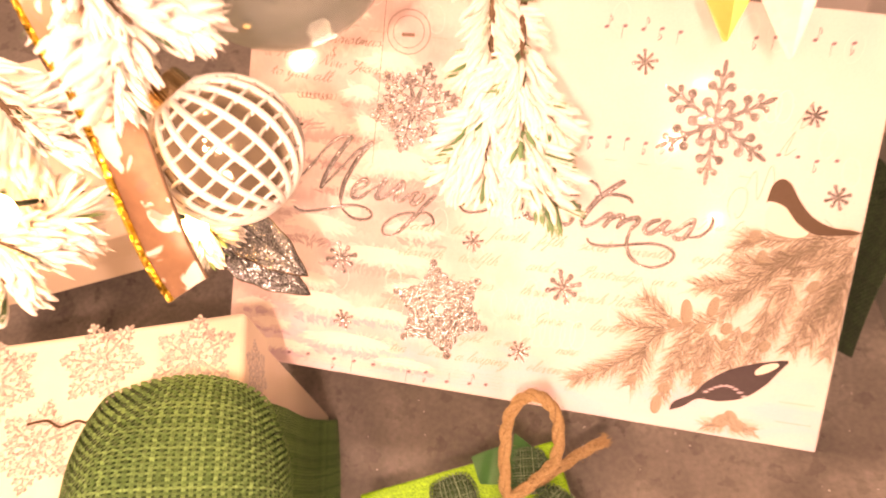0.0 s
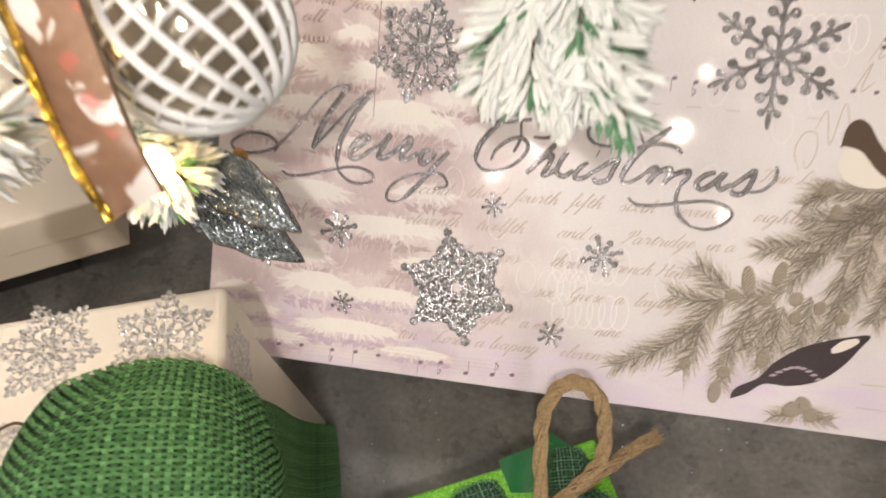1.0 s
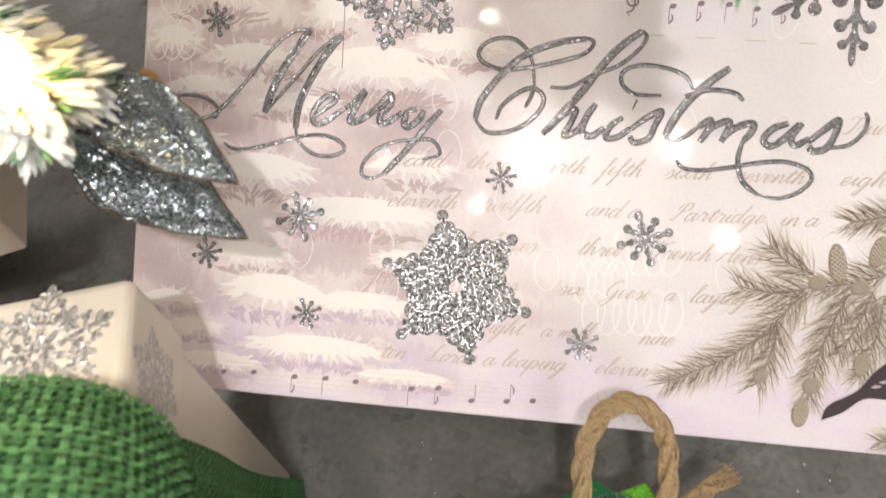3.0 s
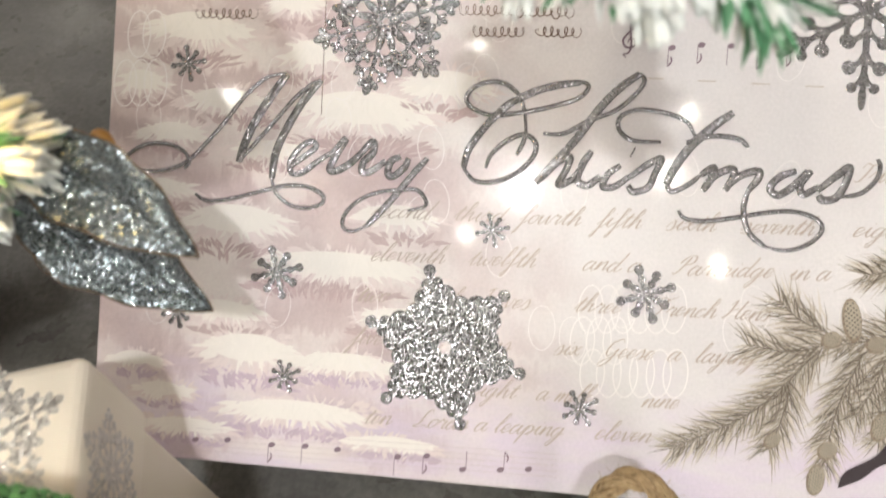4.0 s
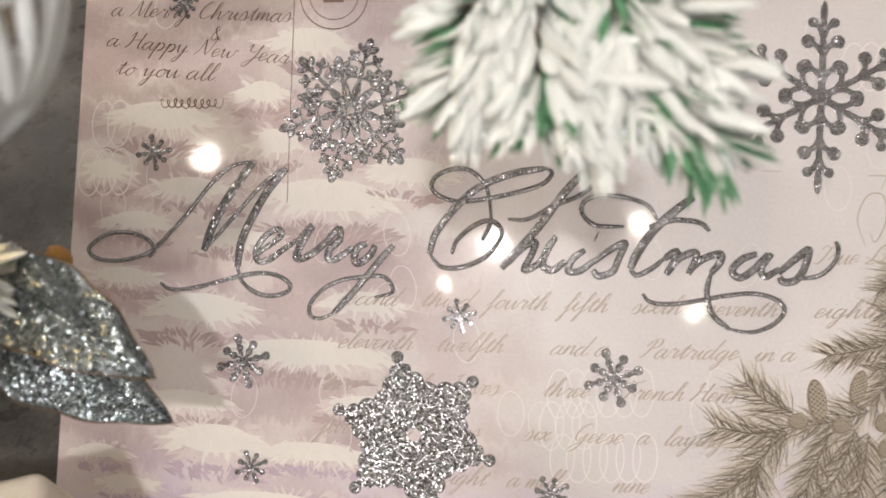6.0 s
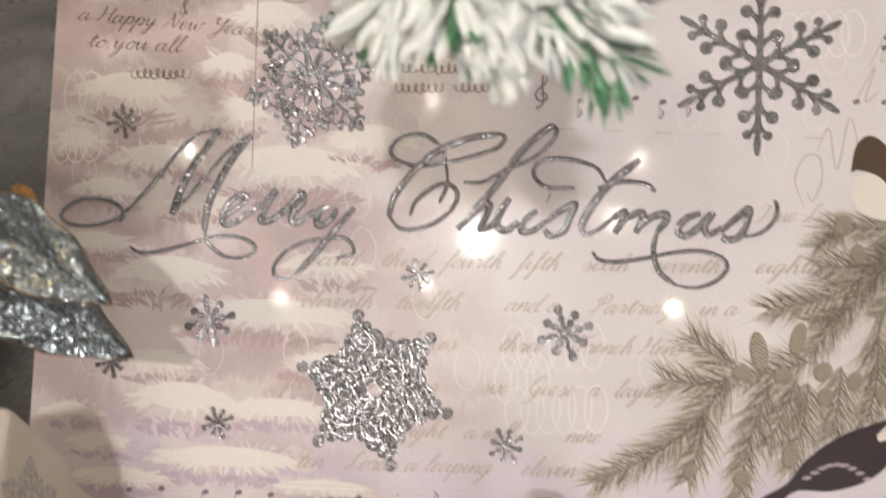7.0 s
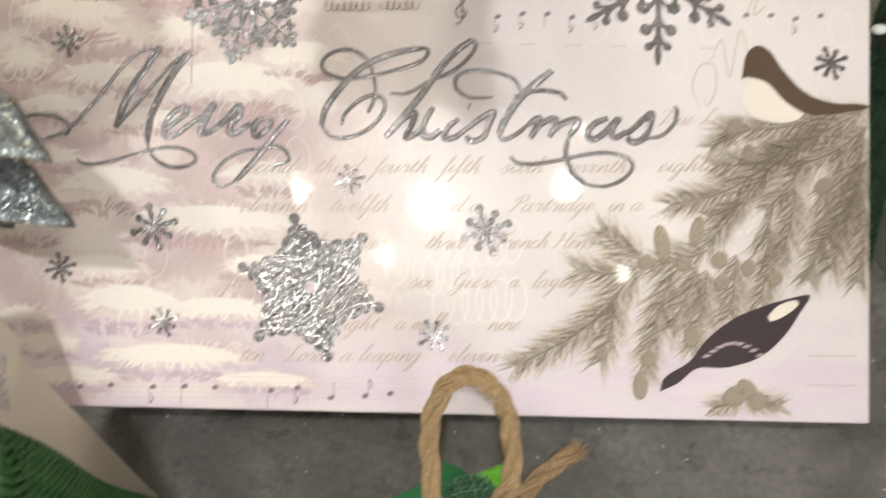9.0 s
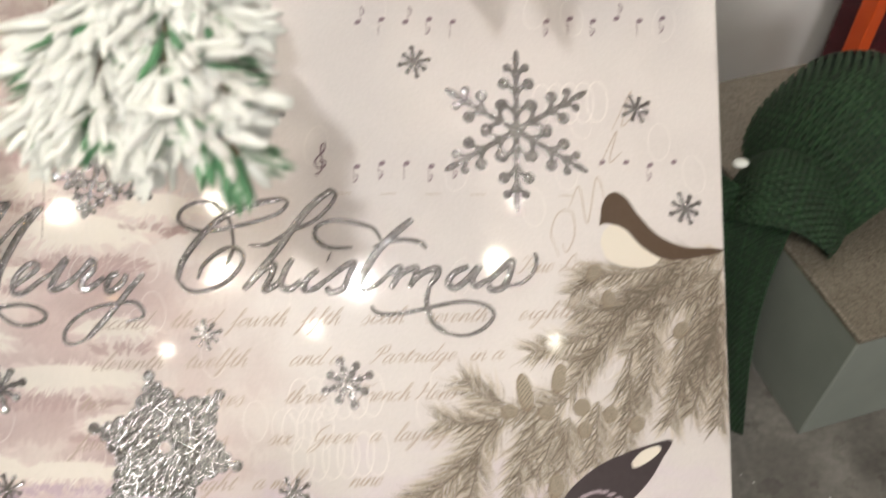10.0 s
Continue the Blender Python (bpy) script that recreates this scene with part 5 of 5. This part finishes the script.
def glitter_leaves():
    root = thing("glitter_leaf_pick", pose(0, 0, 0), "silver-grey glitter poinsettia leaves tucked into the branch", "leaf decoration")

    def leaf(base, tip, half, up, sag):
        base, tip, up = Vector(base), Vector(tip), Vector(up).normalized()
        d = tip - base
        s = d.cross(up).normalized()
        n = s.cross(d).normalized()
        p = Pile()

        def fn(u, v):
            w = (v - 0.5) * 2
            wide = half * math.sin(math.pi * min(1, u ** 0.72)) ** 0.85 * (1 + 0.05 * math.sin(21 * u))
            return base + d * u + s * w * wide + n * (sag * math.sin(math.pi * u) - 0.22 * wide * abs(w) ** 0.8 + 0.0006 * math.sin(14 * u + 6 * abs(w)))
        p.sheet(fn, 26, 12)
        p.sheet(lambda u, v: fn(u, v) - n * 0.0007, 26, 12)
        ob = p.out("leaf", M_LEAF, root, "silver glitter leaf", smooth=True)
        rim = Pile()
        rim.tube([fn(0.1 + 0.9 * i / 30, 0.0) for i in range(31)], 0.00022, 5)
        rim.tube([fn(0.1 + 0.9 * i / 30, 1.0) for i in range(31)], 0.00022, 5)
        rim.out("leaf_rim", M_BARK, ob, "thin brown leaf rim")
        vein = Pile()
        vein.tube([fn(0.95 * i / 20, 0.5) for i in range(21)], lambda t: 0.0008 * (1 - 0.7 * t), 5)
        vein.out("leaf_vein", M_LEAF, ob)
        return ob
    up = Vector((0.35, -0.25, 0.9))
    leaf((-0.1225, -0.0725, 0.2130), (-0.0845, -0.0885, 0.1925), 0.0098, up, 0.002)
    leaf((-0.1330, -0.0740, 0.1930), (-0.0922, -0.0857, 0.1651), 0.0108, up, 0.002)
    leaf((-0.1450, -0.0640, 0.1760), (-0.1189, -0.0760, 0.1540), 0.0090, up, 0.001)
    part("bud", ball_bm(0.0026, (1, 1, 1.4), 12, 8), M_BUD, root, "small amber bud", pose(-0.112, -0.0632, 0.2), True)
    st = Pile()
    st.tube([Vector((-0.19, -0.055, 0.226)), Vector((-0.155, -0.068, 0.212)), Vector((-0.133, -0.070, 0.1965))], 0.0011, 6)
    st.out("stem", M_BARK, root, "thin wired stem")


def net_bauble():
    c, r = Vector((-0.0827, -0.0904, 0.2872)), 0.0226
    root = thing("netted_bauble", pose(*c, -20, -44, 0), "smoky glass bauble with white net and bronze cap", "bauble")
    part("glass_ball", ball_bm(r, (1, 1, 1), 40, 28), M_BALL, root, "smoky brown glass ball", smooth=True)
    net = Pile()
    def on_ball(th, a):
        return Vector((math.sin(th) * math.cos(a), math.sin(th) * math.sin(a), math.cos(th))) * (r + 0.0004)

    for k in range(18):  # strands that run from the cap down, and the rings that they are knotted to
        net.tube([on_ball(math.radians(14 + 158 * i / 25), 2 * math.pi * k / 18 + 0.3 * i / 25) for i in range(26)], 0.00125, 5)
    for k in range(9):
        net.tube([on_ball(math.radians(38 + 14.5 * k) + 0.02 * math.sin(5 * i), 2 * math.pi * i / 40) for i in range(41)], 0.0006, 5)
    for th in (14, 22):
        net.tube([Vector((math.sin(math.radians(th)) * math.cos(a), math.sin(math.radians(th)) * math.sin(a), math.cos(math.radians(th)))) * (r + 0.0005) for a in (2 * math.pi * i / 24 for i in range(25))], 0.0014, 5)
    net.out("net", M_NET, root, "white diamond net", smooth=True)
    cap = bmesh.new()
    bmesh.ops.create_cone(cap, cap_ends=True, segments=24, radius1=0.0085, radius2=0.0072, depth=0.008, matrix=Matrix.Translation((0, 0, r + 0.0022)))
    bmesh.ops.bevel(cap, geom=cap.edges[:], offset=0.0005, segments=2, affect="EDGES")
    part("cap", cap, M_CAP, root, "crimped bronze cap")
    ring = Pile()
    ring.tube([Vector((0.004 * math.cos(a), 0, r + 0.009 + 0.004 * math.sin(a))) for a in (2 * math.pi * i / 20 for i in range(21))], 0.0005, 5)
    ring.tube([Vector((0, 0, r + 0.013)), Vector((-0.01, 0.012, r + 0.03)), Vector((-0.022, 0.02, r + 0.036))], 0.0004, 5)
    ring.out("hanging_loop", M_CAP, root, "thin wire hanging loop")


def printed_ribbon():
    root = thing("printed_ribbon", pose(0, 0, 0), "brown printed ribbon with white pattern and gold glitter edge", "ribbon")
    line = spline([Vector(p) for p in ((-0.135, -0.055, 0.362), (-0.117, -0.0832, 0.335), (-0.1108, -0.0918, 0.320), (-0.0999, -0.1067, 0.312), (-0.091, -0.1203, 0.305), (-0.0825, -0.1328, 0.298), (-0.078, -0.139, 0.288))], 8)

    def fn(u, v):
        k = min(int(u * (len(line) - 1)), len(line) - 2)
        q = line[k].lerp(line[k + 1], u * (len(line) - 1) - k)
        d = (line[k + 1] - line[k]).normalized()
        s = d.cross(Vector((0.55, -0.5, 0.66))).normalized()
        return q + s * (v - 0.5) * (0.0165 - 0.005 * u) + Vector((0.5, -0.4, 0.6)) * 0.0025 * math.sin(3 * v + 5 * u)
    p = Pile()
    p.sheet(fn, 30, 10)
    p.out("ribbon_band", M_RIBBON, root, "brown band with white and red print", smooth=True)
    for v, thick, mat in ((1.0, 0.0011, M_GOLD), (0.0, 0.0005, M_BARK)):
        e = Pile()
        e.tube([fn(i / 30, v) for i in range(31)], thick, 6)
        e.out("wired_edge", mat, root, "gold glitter wired edge" if mat is M_GOLD else "thin brown wired edge")


def top_decorations():
    a = thing("teal_bauble", pose(-0.088, -0.006, 0.303), "pale teal clear glass bauble hung in the branches", "bauble")
    part("glass_ball", ball_bm(0.043, (1, 1, 1), 40, 28), M_TEAL, a, smooth=True)
    cap = bmesh.new()
    bmesh.ops.create_cone(cap, cap_ends=True, segments=20, radius1=0.007, radius2=0.006, depth=0.008, matrix=Matrix.Translation((0, 0, 0.046)))
    part("cap", cap, M_CAP, a, "silver cap")
    b = thing("olive_bauble", pose(0.052, 0.022, 0.275), "shiny olive green bauble hung in the branches", "bauble")
    part("glass_ball", ball_bm(0.016, (1, 1, 1), 28, 18), M_OLIVE, b, smooth=True)
    cap = bmesh.new()
    bmesh.ops.create_cone(cap, cap_ends=True, segments=16, radius1=0.004, radius2=0.0035, depth=0.005, matrix=Matrix.Translation((0, 0, 0.018)))
    part("cap", cap, M_CAP, b, "gold cap")
    g = thing("satin_ribbon_tails", pose(0, 0, 0), "gold and rose satin ribbon tails cut to points", "ribbon")
    for pts, mat, nm in ((((0.0615, -0.004, 0.276), (0.0765, -0.004, 0.276), (0.0695, -0.0135, 0.2655)), M_GOLD_SATIN, "gold_tail"),
                         (((0.080, -0.004, 0.276), (0.098, -0.002, 0.276), (0.0915, -0.0165, 0.262)), M_ROSE, "rose_tail")):
        p = Pile()
        l, r, t = (Vector(q) for q in pts)
        up = Vector((0, 0.10, 0.085))
        for off in (Vector((0, 0, 0)), Vector((0, 0.0006, -0.0006))):
            k = len(p.v)
            p.v += [l + up + off, r + up + off, r + off, t + off + Vector((0.0015, 0, 0)), t + off, l + off]
            p.f += [[k, k + 1, k + 2, k + 3, k + 4, k + 5]]
        p.out(nm, mat, g)


room()
gift_box()
cream_box()
green_band()
green_bow()
lime_gift()
netting_bow()
jute_bow()
champagne_box()
shaded_bow()
back_boxes()
left_boxes()
tree()
string_lights()
glitter_leaves()
net_bauble()
printed_ribbon()
top_decorations()
